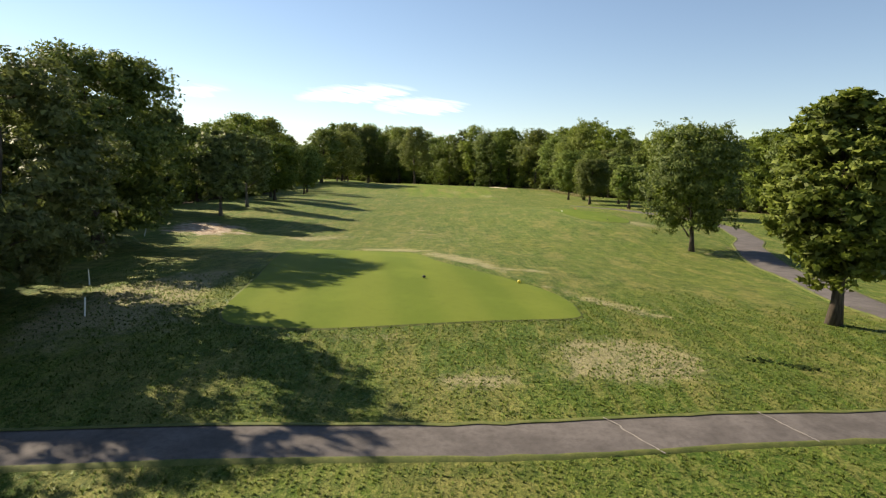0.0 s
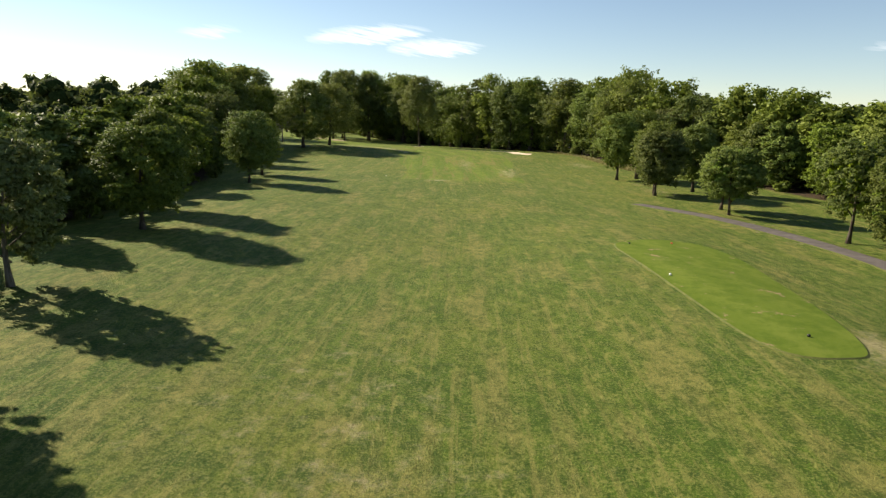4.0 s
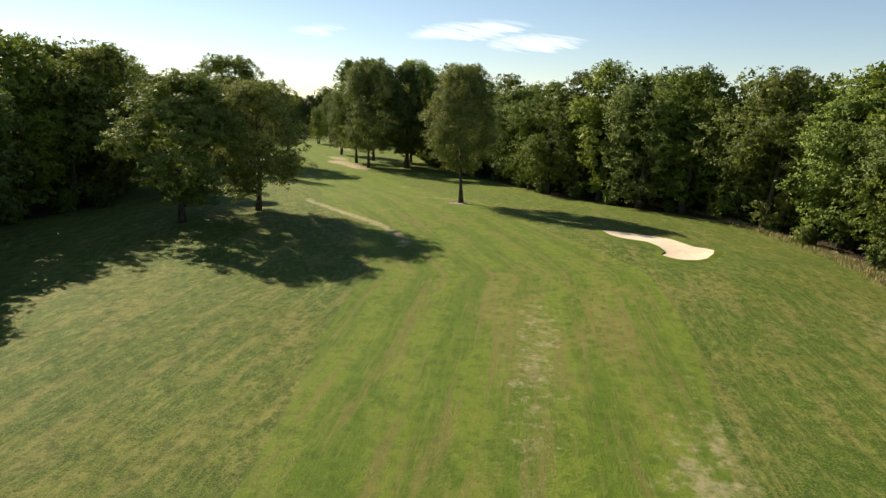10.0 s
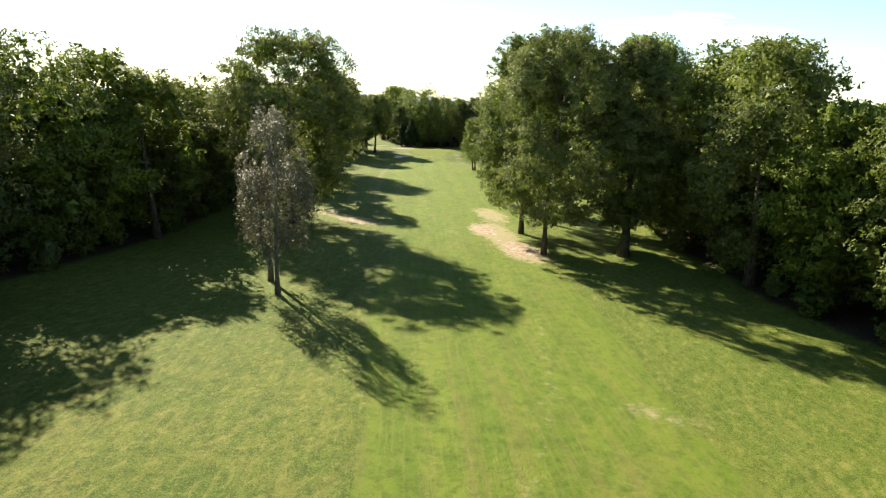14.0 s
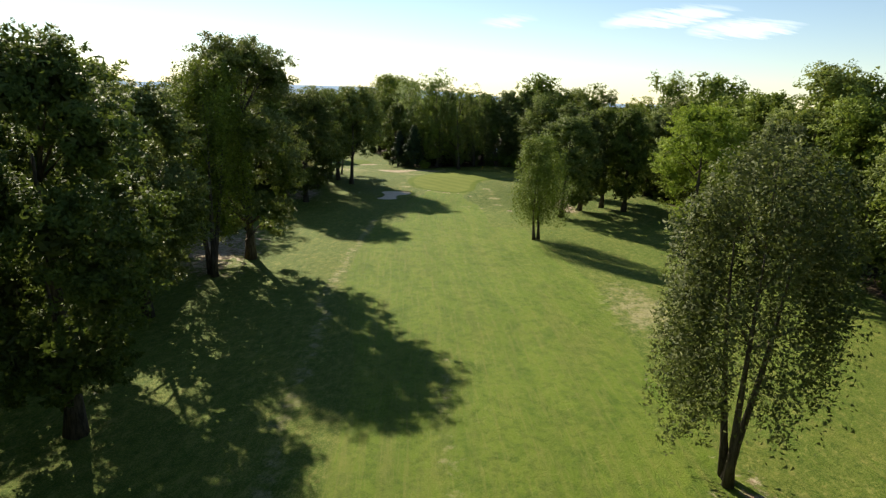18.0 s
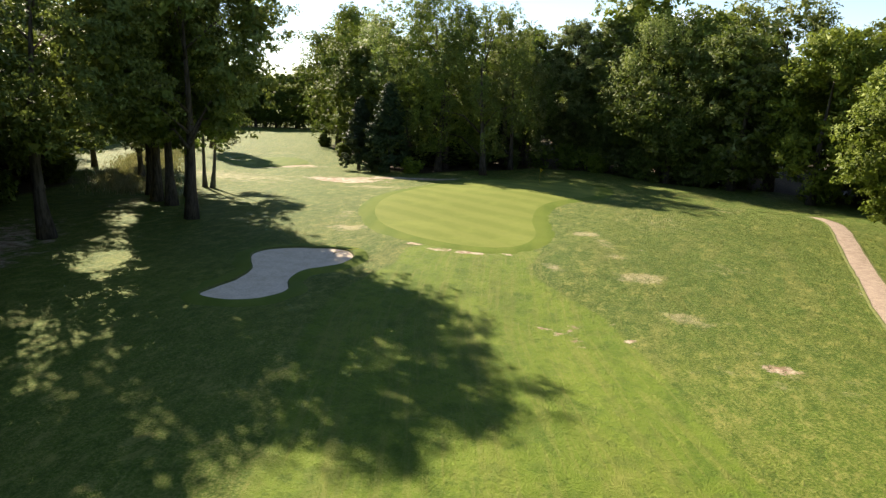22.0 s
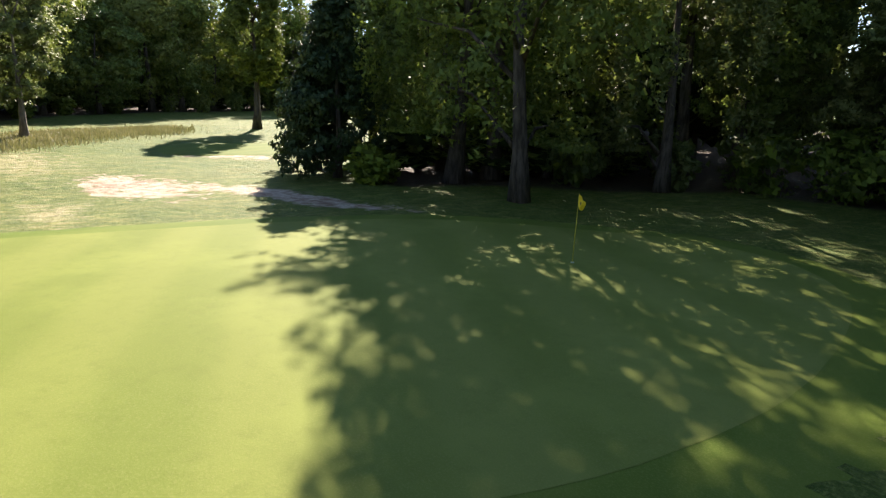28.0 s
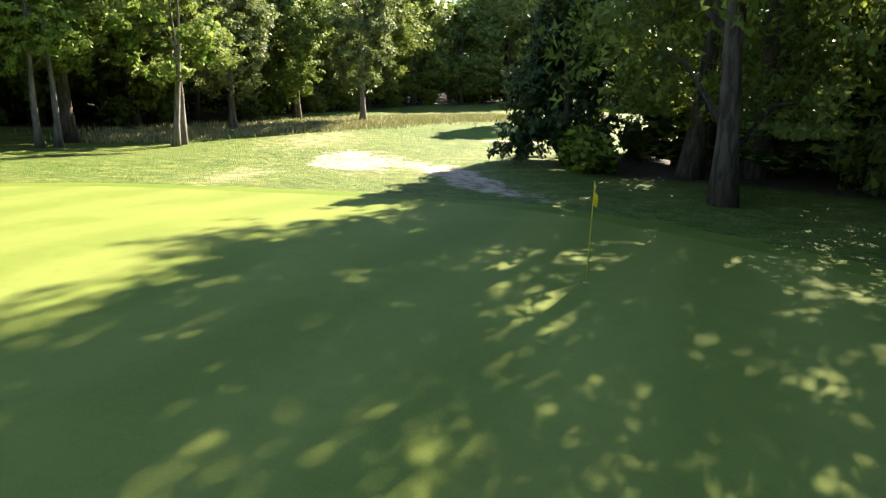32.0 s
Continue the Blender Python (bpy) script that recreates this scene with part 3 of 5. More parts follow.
    return kind["made"][key]


TREES = []


def plant(kind, x, y, height, width, label, group="", name="tree", floor=0.0, turn=None):
    trunk, branch, crown, inner, H, W = tree_meshes(kind, height, width)
    k = height / H
    at = Matrix.Translation((x, y, land_at(x, y))) @ Matrix.Rotation(math.sin(x * 12.9 + y * 78.2) * 50 if turn is None else turn, 4, "Z") @ Matrix.Diagonal((width / W, width / W, k, 1))
    ob = thing(name, label, "shrub" if name == "shrub" else "tree", group, at=at)
    for pname, me in (("trunk", trunk), *(("limb", b) for b in branch), ("crown", crown), ("inner_foliage", inner)):
        if me is not None:
            part(pname, me, None, ob)
    TREES.append((x, y, width))
    if floor:
        spot("litter", x, y, width * 0.55, width * 0.55, 0, floor)
    return ob


LIME = crown_kind(1, LEAF_LIME, BARK, egg, 0.17, 26000, 0.21, 100, 0.32)
LIME_B = crown_kind(2, LEAF_LIME, BARK, round_top, 0.15, 26000, 0.21, 100, 0.33)
MAPLE = crown_kind(3, LEAF_BRIGHT, BARK, round_top, 0.24, 22000, 0.22, 64, 0.32)
OAK = crown_kind(4, LEAF_OAK, BARK, round_top, 0.10, 30000, 0.27, 100, 0.29, core=0.5, lean=0.03, usual=220, limbs=14)
OAK_HIGH = crown_kind(32, LEAF_OAK, BARK, round_top, 0.26, 32000, 0.27, 90, 0.30, core=0.5, limbs=12)
DARK_OAK = crown_kind(26, LEAF_OLIVE, BARK, round_top, 0.07, 60000, 0.20, 96, 0.30, core=0.6, lean=0.03, limbs=12)
OAK_B = crown_kind(5, LEAF_OAK, BARK, egg, 0.12, 30000, 0.27, 90, 0.31, core=0.5, usual=220)
ELM = crown_kind(31, LEAF_ELM, BARK, egg, 0.22, 80000, 0.18, 150, 0.27, core=0.4, thick=0.0145, hang=0.03)
TALL_OAK = crown_kind(25, LEAF_LIT, BARK, round_top, 0.06, 80000, 0.30, 130, 0.27, core=0.6, limbs=16)
BEECH = crown_kind(7, LEAF_LIT, BARK, column, 0.12, 70000, 0.24, 120, 0.25, thick=0.0115)
BIRCH = crown_kind(8, LEAF_LIME, BARK, egg, 0.24, 32000, 0.20, 60, 0.32, core=0, stems=2, thick=0.013, hang=0.30)
BIRCH_B = crown_kind(9, LEAF_LIME, BARK, column, 0.24, 44000, 0.20, 64, 0.28, core=0, stems=3, thick=0.012, hang=0.30)
WITHERED = crown_kind(10, LEAF_DRY, GREY_BARK, egg, 0.16, 11000, 0.20, 60, 0.22, core=0, thick=0.014, hang=0.12)
WILLOW = crown_kind(11, LEAF_SILVER, BARK, round_top, 0.05, 34000, 0.17, 90, 0.24, stems=3)
THICK = crown_kind(12, LEAF_DARK, BARK, egg, 0.04, 34000, 0.22, 84, 0.31, hang=0.04)
SILVER = crown_kind(13, LEAF_SILVER, GREY_BARK, round_top, 0.14, 20000, 0.22, 70, 0.28)
FOREST_A = crown_kind(14, LEAF_OAK, BARK, round_top, 0.05, 15000, 0.36, 60, 0.34, core=0.6, limbs=0, fuzz=0.12)
FOREST_B = crown_kind(15, LEAF_BEECH, BARK, egg, 0.05, 15000, 0.36, 60, 0.34, core=0.6, limbs=0, fuzz=0.12)
FOREST_C = crown_kind(16, LEAF_LIME, BARK, egg, 0.05, 15000, 0.36, 60, 0.34, core=0.6, limbs=0, fuzz=0.12)
DEEP = crown_kind(17, LEAF_OAK, BARK, round_top, 0.10, 560, 1.4, 12, 0.62, core=0.85, limbs=0, fuzz=0.05)
BUSH = crown_kind(18, LEAF_OAK, BARK, round_top, 0.0, 1600, 0.36, 22, 0.46, core=0.6, stems=3, limbs=0)
BUSH_B = crown_kind(19, LEAF_LIME, BARK, round_top, 0.0, 1600, 0.36, 22, 0.46, core=0.6, stems=3, limbs=0)
FIR = crown_kind(20, NEEDLES, BARK, lambda h: max(0.05, 1 - h) ** 0.8, 0.02, 18000, 0.24, 70, 0.30, core=0.5)

TWIN = crown_kind(24, LEAF_BRIGHT, GREY_BARK, round_top, 0.27, 22000, 0.20, 56, 0.28, stems=2, thick=0.016)
GREENSIDE = crown_kind(21, LEAF_LIT, BARK, column, 0.06, 23000, 0.26, 50, 0.28, core=0, thick=0.019, twigs=9, spray=0.14, hang=0.10, fuzz=0.15)
FOREST_OPEN = crown_kind(22, LEAF_LIT, BARK, column, 0.08, 10000, 0.32, 44, 0.27, core=0, limbs=0)
FOREST_BACK = crown_kind(23, LEAF_OAK, BARK, round_top, 0.10, 4200, 0.66, 36, 0.40, core=0.6, limbs=0, fuzz=0.1)


# ---- ground ----
EDGE_RIGHT = ((70, -40), (64, 40), (62, 90), (60, 140), (55, 185), (47, 208), (42, 225), (39, 240), (35, 254), (25, 267), (13, 276), (2, 288), (-8, 308),
              (-24, 327), (-38, 352), (-50, 385), (-58, 410), (-66, 440), (-84, 462), (-92, 480), (-104, 505), (-118, 519), (-131, 516),
              (-145, 524), (-152, 523), (-157, 512), (-163, 502), (-172, 504), (-190, 519), (-203, 532), (-218, 560), (-234, 592))
EDGE_LEFT = ((-22, -40), (-24, 10), (-26, 40), (-32, 70), (-33, 110), (-37, 140), (-49, 172), (-57, 200), (-66, 222), (-64, 240), (-76, 262),
             (-95, 284), (-101, 310), (-114, 338), (-133, 366), (-150, 395), (-163, 420), (-173, 440), (-179, 456), (-187, 470), (-203, 477),
             (-222, 486), (-242, 501), (-260, 526), (-276, 562))


def past_edge(line, x, y, sign):
    """Metres beyond a wood's edge, into the wood."""
    best, u_at = np.full(np.shape(x), 1e9), np.zeros(np.shape(x))
    for (ax, ay), (bx, by) in zip(line, line[1:]):
        dx, dy = bx - ax, by - ay
        length = math.hypot(dx, dy)
        s = np.clip(((x - ax) * dx + (y - ay) * dy) / length, 0, length)
        d = np.hypot(x - ax - s * dx / length, y - ay - s * dy / length)
        side = np.sign((x - ax) * dy - (y - ay) * dx)
        hit = d < best - 1e-6
        best, u_at = np.where(hit, d, best), np.where(hit, d * side, u_at)
    return u_at * sign


def within(line, x, y):
    """Which points lie inside an outline."""
    odd = np.zeros(len(x), bool)
    for (ax, ay), (bx, by) in zip(line, list(line[1:]) + [line[0]]):
        crosses = ((ay > y) != (by > y)) & (x < (bx - ax) * (y - ay) / (by - ay + 1e-12) + ax)
        odd ^= crosses
    return odd


def inside_by(line, x, y):
    """Metres inside a closed outline, less than zero outside it."""
    best = np.full(np.shape(x), 1e9)
    for (ax, ay), (bx, by) in zip(line, line[1:] + line[:1]):
        dx, dy = bx - ax, by - ay
        f = np.clip(((x - ax) * dx + (y - ay) * dy) / (dx * dx + dy * dy), 0, 1)
        best = np.minimum(best, np.hypot(x - ax - f * dx, y - ay - f * dy))
    return np.where(within(line, x, y), best, -best)


# the mown approach that narrows towards the green
APRON = [(-98, 400), (-112.5, 431), (-118.5, 442), (-123, 451), (-127, 457), (-129.2, 458.6), (-130.8, 460), (-132.2, 461.2), (-133.1, 463), (-133.4, 466),
         (-138, 470), (-142.1, 462.2), (-140.8, 458.6), (-140.9, 455.7), (-140.6, 452), (-138.5, 446.5), (-133, 438), (-120, 412)]

# worn, dry and bare places
spot("dry", 5.9, 18.6, 2.6, 1.8, 20, 1.1)
spot("dry", 0.8, 16.4, 1.6, 0.9, 0, 0.6)
spot("dry", -2.2, 19.4, 1.6, 0.5, 5, 0.6)
spot("dry", 7.2, 26, 0.7, 3.2, 45, 0.75)
spot("dry", 2.2, 34, 0.6, 5, 24, 0.4)
spot("dry", -11, 22, 3.2, 6, 10, 0.55)
spot("bare", -19.6, 51, 4.0, 6.5, 15, 0.72)
spot("dry", 0.6, 37.6, 1.3, 4.2, 28, 0.5)
spot("dry", -3.6, 42.9, 2.6, 0.9, -8, 0.7)
spot("bare", -3.8, 41.7, 1.1, 0.4, 0, 0.7)
spot("dry", 4.9, 33.0, 1.5, 0.6, -15, 0.6)
spot("dry", -11, 50, 3.5, 1.6, 35, 0.45)
spot("dry", -11.5, 24, 1.2, 4.5, -15, 0.9)
spot("bare", 21, 50, 4, 4, 0, 0.35)
spot("bare", 37, 108, 5, 16, 0, 0.3)
spot("bare", 36, 150, 7, 26, 0, 0.35)
spot("dry", 22, 70, 4, 4, 0, 0.5)
spot("dry", 10, 118, 12, 8, 0, 0.2)
spot("dry", -2, 60, 10, 20, 10, 0.3)
spot("dry", -12, 122, 8, 18, 0, 0.2)
spot("dry", 12, 178, 3.5, 20, -4, 0.42)
spot("dry", 33, 205, 5, 14, 0, 0.4)
spot("dry", 3, 195, 3, 26, 0, 0.36)
spot("dry", -18, 268, 7, 3, 0, 0.4)
spot("dry", -30, 291, 5, 2, 0, 0.4)
spot("dry", -55.5, 334, 3.6, 8, 42, 0.9)
spot("dry", -64.5, 344, 3.4, 6, 42, 0.9)
spot("bare", -66.0, 344.5, 2.6, 5.5, 40, 0.85)
spot("bare", -55.5, 334, 2.8, 6.5, 40, 0.85)
spot("dry", -88, 338.5, 7, 2.4, -12, 0.85)
spot("bare", -87, 336.5, 5, 2.0, -12, 0.7)
spot("dry", -97, 342, 3, 4, 20, 0.7)
spot("dry", -70, 358, 3.5, 10, 35, 0.7)
spot("bare", -72, 372, 3.5, 8, 30, 0.5)
spot("dry", -84, 405, 6, 12, 30, 0.5)
spot("bare", -140, 398, 8, 20, 35, 0.6)
spot("bare", -163, 444, 6, 16, 38, 0.6)
spot("dry", -120, 456, 7, 4, 0, 0.18)
spot("dry", -123, 458.5, 1.6, 1.1, 0, 0.4)
spot("bare", -118.4, 453.7, 1.0, 0.7, 0, 0.8)
spot("dry", -117, 452, 8, 2, 0, 0.2)
spot("bare", -110, 464, 2.2, 8, 30, 0.8)
spot("dry", -128, 482, 6, 5, 0, 0.32)
spot("dry", -124, 492, 6, 4, 0, 0.34)
spot("bare", -161.5, 497.5, 8, 1.7, 20, 0.8)
spot("bare", -168, 491, 7, 3, 10, 0.75)
spot("dry", -160, 487, 6, 2.2, 0, 0.4)
spot("bare", -185, 501, 8, 3, 40, 0.6)
spot("dry", -183, 486, 16, 6, 0, 0.45)
for x, y, rx, ry, turned, much in ((-142.2, 463.5, 0.8, 0.5, -30, 0.9), (-139.8, 463.0, 1.0, 0.4, 5, 0.85), (-138.1, 463.4, 0.7, 0.4, 15, 0.9), (-136.8, 463.8, 0.7, 0.5, 0, 0.8),
                                   (-135.4, 464.6, 0.7, 0.5, 0, 0.7), (-132.2, 463.9, 0.45, 0.35, 40, 0.6), (-131.2, 463.3, 0.4, 0.3, -20, 0.5), (-129.5, 472.1, 0.6, 0.4, 0, 0.6)):
    spot("bare", x, y, rx, ry, turned, much)
spot("dry", -126.2, 464.2, 1.6, 1.0, -20, 0.6)
spot("dry", -132.4, 473.4, 1.0, 0.6, 30, 0.5)
spot("dry", -150, 465, 2.0, 6, 40, 0.3)
spot("dry", -131.6, 463.5, 1.6, 0.8, -30, 0.43)
spot("dry", -126.6, 463.8, 2.6, 0.9, 40, 0.38)
spot("dry", -131.6, 473.0, 0.9, 2.0, 20, 0.43)
spot("dry", -129.6, 470.5, 0.8, 2.6, 20, 0.37)
spot("dry", -128.2, 468.0, 2.2, 0.8, 30, 0.31)
spot("dry", -121, 470, 4, 2.5, 20, 0.31)
spot("dry", -117, 477, 5, 2, 10, 0.25)
spot("dry", -148.5, 466.2, 2.6, 1.0, 35, 0.37)
spot("dry", -153, 471, 1.0, 3.2, 20, 0.31)
spot("bare", -127.5, 471, 0.8, 0.6, 0, 0.6)
for track, much in ((((-39, 256), (-37.6, 252.4), (-28.1, 242.1), (-19.4, 233.5), (-14.7, 227.6), (-13.9, 226.0), (-14.3, 222.0)), 1.1), (((-67.7, 337.8), (-71.6, 342.0), (-80.2, 350.9), (-91.1, 370.1), (-98, 384)), 0.5), (((-94, 354.5), (-103.5, 369.7), (-113.2, 387.1)), 0.7), (((-114, 386), (-120.4, 399.3), (-125.6, 409.9), (-134.7, 429.4)), 0.72), (((-44.5, 309), (-37.5, 290), (-33.2, 270), (-33.2, 256)), 0.5)):
    for (ax, ay), (bx, by) in zip(track, track[1:]):
        pieces = int(math.hypot(bx - ax, by - ay) / 1.1)
        for k in range(pieces):
            spot("dry", ax + (bx - ax) * k / pieces, ay + (by - ay) * k / pieces, 1.05, 1.05, 0, much * 0.36)
for x, y, r, turned in ((-129.3, 454.0, 0.8, 20), (-127.9, 454.7, 0.9, 10), (-127.6, 453.5, 1.0, -30), (-126.9, 452.8, 0.7, 0), (-127.7, 451.8, 0.6, 60), (-125.1, 454.4, 0.8, 0),
                        (-131.4, 450.1, 0.5, 0), (-128.6, 453.4, 0.6, 40), (-131.9, 457.5, 0.6, 0), (-129.0, 457.0, 0.6, 0), (-126.2, 456.0, 0.6, 30), (-130.2, 452.4, 0.6, 0)):
    spot("bare", x, y, r * 0.6, r * 0.42, turned, 0.75)
for x, y, r in ((-9.8, 159.5, 1.0), (-3.5, 160.2, 0.8), (1.8, 159.8, 0.7), (-10.0, 162.7, 0.9), (4.6, 158.2, 0.6), (-2.4, 155.9, 1.1), (-1.2, 156.4, 0.9), (-4.2, 154.6, 1.4), (7.0, 157.6, 0.6), (-6.2, 157.6, 0.8)):
    spot("bare", x, y, r * 0.75, r * 0.5, 10, 0.6)
    spot("dry", x, y, r * 1.8, r * 1.2, 0, 0.3)


def grid_lines(stops, steps, far):
    """Grid lines between the stops, closer together where the ground is seen from near, thinning out to the horizon."""
    inner = np.concatenate([np.arange(a, b - s / 2, s) for a, b, s in zip(stops, stops[1:], steps)])
    out = np.cumsum(np.geomspace(1, far, 22) * 1.4)
    return np.concatenate([(stops[0] - out)[::-1], inner, stops[-1] + out])


gx = grid_lines((-250, -158, -88, -46, -12, 16, 75), (1.4, 0.6, 1.2, 0.7, 0.8, 1.4), 620)
gy = grid_lines((-20, 10, 50, 150, 164, 212, 262, 330, 380, 446, 510, 560), (1.4, 0.8, 1.4, 0.7, 1.4, 0.7, 1.4, 1.2, 0.8, 0.6, 1.4), 620)
X, Y = np.meshgrid(gx, gy)
flat_x, flat_y = X.ravel(), Y.ravel()
Z = land(flat_x, flat_y)
away = np.hypot(flat_x + 60, flat_y - 270)
Z = Z - 3.0 * ease(420, 900, away)
nx, ny = len(gx), len(gy)
idx = np.arange(nx * ny).reshape(ny, nx)
quads = np.stack([idx[:-1, :-1], idx[:-1, 1:], idx[1:, 1:], idx[1:, :-1]], -1).reshape(-1, 4)
me = bpy.data.meshes.new("ground")
me.from_pydata(np.stack([flat_x, flat_y, Z], 1).tolist(), [], quads.tolist())
me.shade_smooth()
s_at, u_at = along_hole(flat_x, flat_y)
half = 12.6 + 1.5 * np.sin(s_at * 0.03) + 1.0 * np.sin(s_at * 0.11 + 1)
half = half - (half - 4.7) * ease(496, 526, s_at)
inwood = np.maximum(past_edge(EDGE_RIGHT, flat_x, flat_y, 1), past_edge(EDGE_LEFT, flat_x, flat_y, -1))
values = {"fair": np.clip(np.where(s_at > 494, inside_by(APRON, flat_x, flat_y), np.minimum(half - np.abs(u_at), (s_at - 186) * 0.1)), -9, 9), "across": u_at, "along": s_at,
          "lean_turf": 1.0 - 0.75 * ease(235, 320, flat_y), "deep_rough": ease(446, 458, flat_y),
          "parched": 1.0 - 0.75 * ease(235, 320, flat_y) + 0.65 * ease(445, 462, flat_y),
          "litter": ease(-1.5, 5, inwood) * (1 - ease(60, 90, inwood))}
for key, spots in SPOTS.items():
    total = values.get(key, np.zeros(len(flat_x)))
    for x, y, rx, ry, turned, much in spots:
        c, s = math.cos(turned), math.sin(turned)
        px, py = (flat_x - x) * c + (flat_y - y) * s, -(flat_x - x) * s + (flat_y - y) * c
        total = total + much * np.exp(-(px / rx) ** 2 - (py / ry) ** 2)
    values[key] = np.clip(total, 0, 1.2)
for key, v in values.items():
    me.attributes.new(key, "FLOAT", "POINT").data.foreach_set("value", v.astype(np.float32))
me.materials.append(GROUND)
ground = thing("ground", "summer golf course turf with mown fairway, rough and dry patches", "grass", kind="structure", me=me)


def smooth_line(points, closed=True, steps=6):
    """A smooth line through the points."""
    n, out = len(points), []
    for k in range(n if closed else n - 1):
        p = [Vector(points[(k + j) % n] if closed else points[min(max(k + j, 0), n - 1)]) for j in (-1, 0, 1, 2)]
        for s in range(steps):
            t = s / steps
            out.append(0.5 * ((2 * p[1]) + (p[2] - p[0]) * t + (2 * p[0] - 5 * p[1] + 4 * p[2] - p[3]) * t * t + (3 * p[1] - p[0] - 3 * p[2] + p[3]) * t ** 3))
    return out if closed else out + [Vector(points[-1])]


from mathutils.geometry import delaunay_2d_cdt


def draped(name, points, cell, lift, material, label, category, uneven=0.0, feather=0.0, smooth=True):
    """A surface with this outline that lies on the ground."""
    line = smooth_line(points) if smooth else [Vector(p) for p in points]
    if uneven:
        line = [p + Vector((noise.noise((p.x * 0.9, p.y * 0.9, 3)), noise.noise((p.x * 0.9, p.y * 0.9, 9)))) * uneven for p in line]
    xs, ys = [p.x for p in line], [p.y for p in line]
    inside = []
    for a in np.arange(min(xs), max(xs), cell):
        for b in np.arange(min(ys), max(ys), cell):
            inside.append(Vector((a + 0.011, b + 0.007)))
    verts, _, faces, *_ = delaunay_2d_cdt(line + inside, [], [list(range(len(line)))], 1, 1e-4)
    out = []
    for v in verts:
        rim = min((v - p).length for p in line) if feather else 1
        out.append((v.x, v.y, land_at(v.x, v.y) + lift - feather * (1 - min(1.0, rim / 0.35))))
    ob = thing(name, label, category, kind="structure", me=mesh_of(name, out, faces, True))
    ob.data.materials.append(material)
    return ob, line


def skirted(line, rings, material, name, parent, label=""):
    """A strip round a surface: rings of (metres outward, metres above the ground)."""
    verts, faces, n, k = [], [], len(line), len(rings)
    for i, p in enumerate(line):
        d = line[(i + 1) % n] - line[i - 1]
        out = Vector((d.y, -d.x)).normalized()
        for w, z in rings:
            w = w * (1 + 0.35 * noise.noise((p.x * 0.8, p.y * 0.8, w)))
            q = p + out * w
            verts.append((q.x, q.y, land_at(q.x, q.y) + z))
    for i in range(n):
        j = (i + 1) % n
        for r in range(k - 1):
            faces.append((k * i + r, k * i + r + 1, k * j + r + 1, k * j + r))
    return part(name, mesh_of(name, verts, faces, True), material, parent, label)


def turning(line):
    """The same line, always run counter-clockwise."""
    turned = sum(a.x * b.y - b.x * a.y for a, b in zip(line, line[1:] + line[:1]))
    return line if turned > 0 else line[::-1]


def offset(line, d):
    n, out = len(line), []
    for k, p in enumerate(line):
        e = line[(k + 1) % n] - line[k - 1]
        out.append(p + Vector((e.y, -e.x)).normalized() * d)
    return out


tee_line = ((-7.6, 21.1), (-5.6, 20.0), (-2.3, 20.4), (4.4, 22.4), (5.4, 24.2), (4.9, 27.0), (2.9, 29.8), (1.0, 31.9), (-0.5, 34.8), (-1.3, 38.2),
            (-2.4, 40.3), (-5.2, 40.9), (-8.8, 40.4), (-9.5, 37.6), (-8.8, 32), (-8.1, 27))
tee_1, line = draped("tee_1", tee_line, 1.0, 0.035, TEE, "closely mown rectangular teeing ground on a low mound", "tee")
skirted(turning(line), ((0, 0.035), (0.16, -0.02)), EARTH_EDGE, "cut_edge", tee_1)
tee_2, line = draped("tee_2", ((15.0, 94.6), (17.0, 96.7), (20.5, 97.6), (23.4, 96.2), (24, 90), (23, 81), (21.2, 71), (19.2, 68.9), (16.2, 69.6), (15.2, 77), (14.6, 90)), 1.2, 0.05,
                     OLD_TEE, "long narrow forward tee of short worn grass", "tee")
skirted(turning(line), ((0, 0.05), (0.16, -0.02)), EARTH_EDGE, "cut_edge", tee_2)
green_line = ((-137.0, 465.6), (-140.2, 464.9), (-144.0, 465.8), (-148.2, 468.6), (-152.2, 474.0), (-154.6, 481), (-154.8, 488), (-154.6, 493), (-153.4, 497),
              (-151.2, 501), (-148.8, 504.6), (-145.5, 507), (-141.5, 506.8), (-138.6, 504), (-136.9, 499.5), (-136.0, 495), (-136.3, 490.5), (-138.0, 486),
              (-138.6, 481.5), (-137.4, 476), (-135.4, 471), (-135.3, 467.6))
green_curve = smooth_line(green_line)
if sum(a.x * b.y - b.x * a.y for a, b in zip(green_curve, green_curve[1:] + green_curve[:1])) < 0:
    green_curve.reverse()
fringe, line = draped("fringe", [tuple(p) for p in offset(green_curve, 1.6)], 1.0, 0.03, FRINGE, "collar of slightly longer grass round the putting green", "grass", 0.3, 0.04, smooth=False)
green, line = draped("green", [tuple(p) for p in green_curve], 0.9, 0.036, GREEN, "pale yellow-green closely mown putting green", "green", 0.05, 0.0, smooth=False)
bunker_1, line = draped("bunker_1", ((10.6, 241.2), (13.5, 241.2), (18.2, 239.3), (21.4, 234.8), (23.6, 232.6), (21.4, 227.6), (18.6, 225.4), (16.6, 227.2), (17.6, 231.2), (16.0, 234.6),
                                     (12.6, 236.2)), 0.7, 0.06, SAND, "kidney-shaped pale sand bunker in the fairway's edge", "bunker", 0.2, 0.0)
skirted(turning(line), ((-0.03, 0.05), (0.05, 0.17)), EARTH_EDGE, "cut_face", bunker_1, "earthy cut face of the lip")
skirted(turning(line), ((0.05, 0.17), (0.3, 0.16), (1.1, -0.03)), FRINGE, "turf_lip", bunker_1, "rounded lip of mown grass")
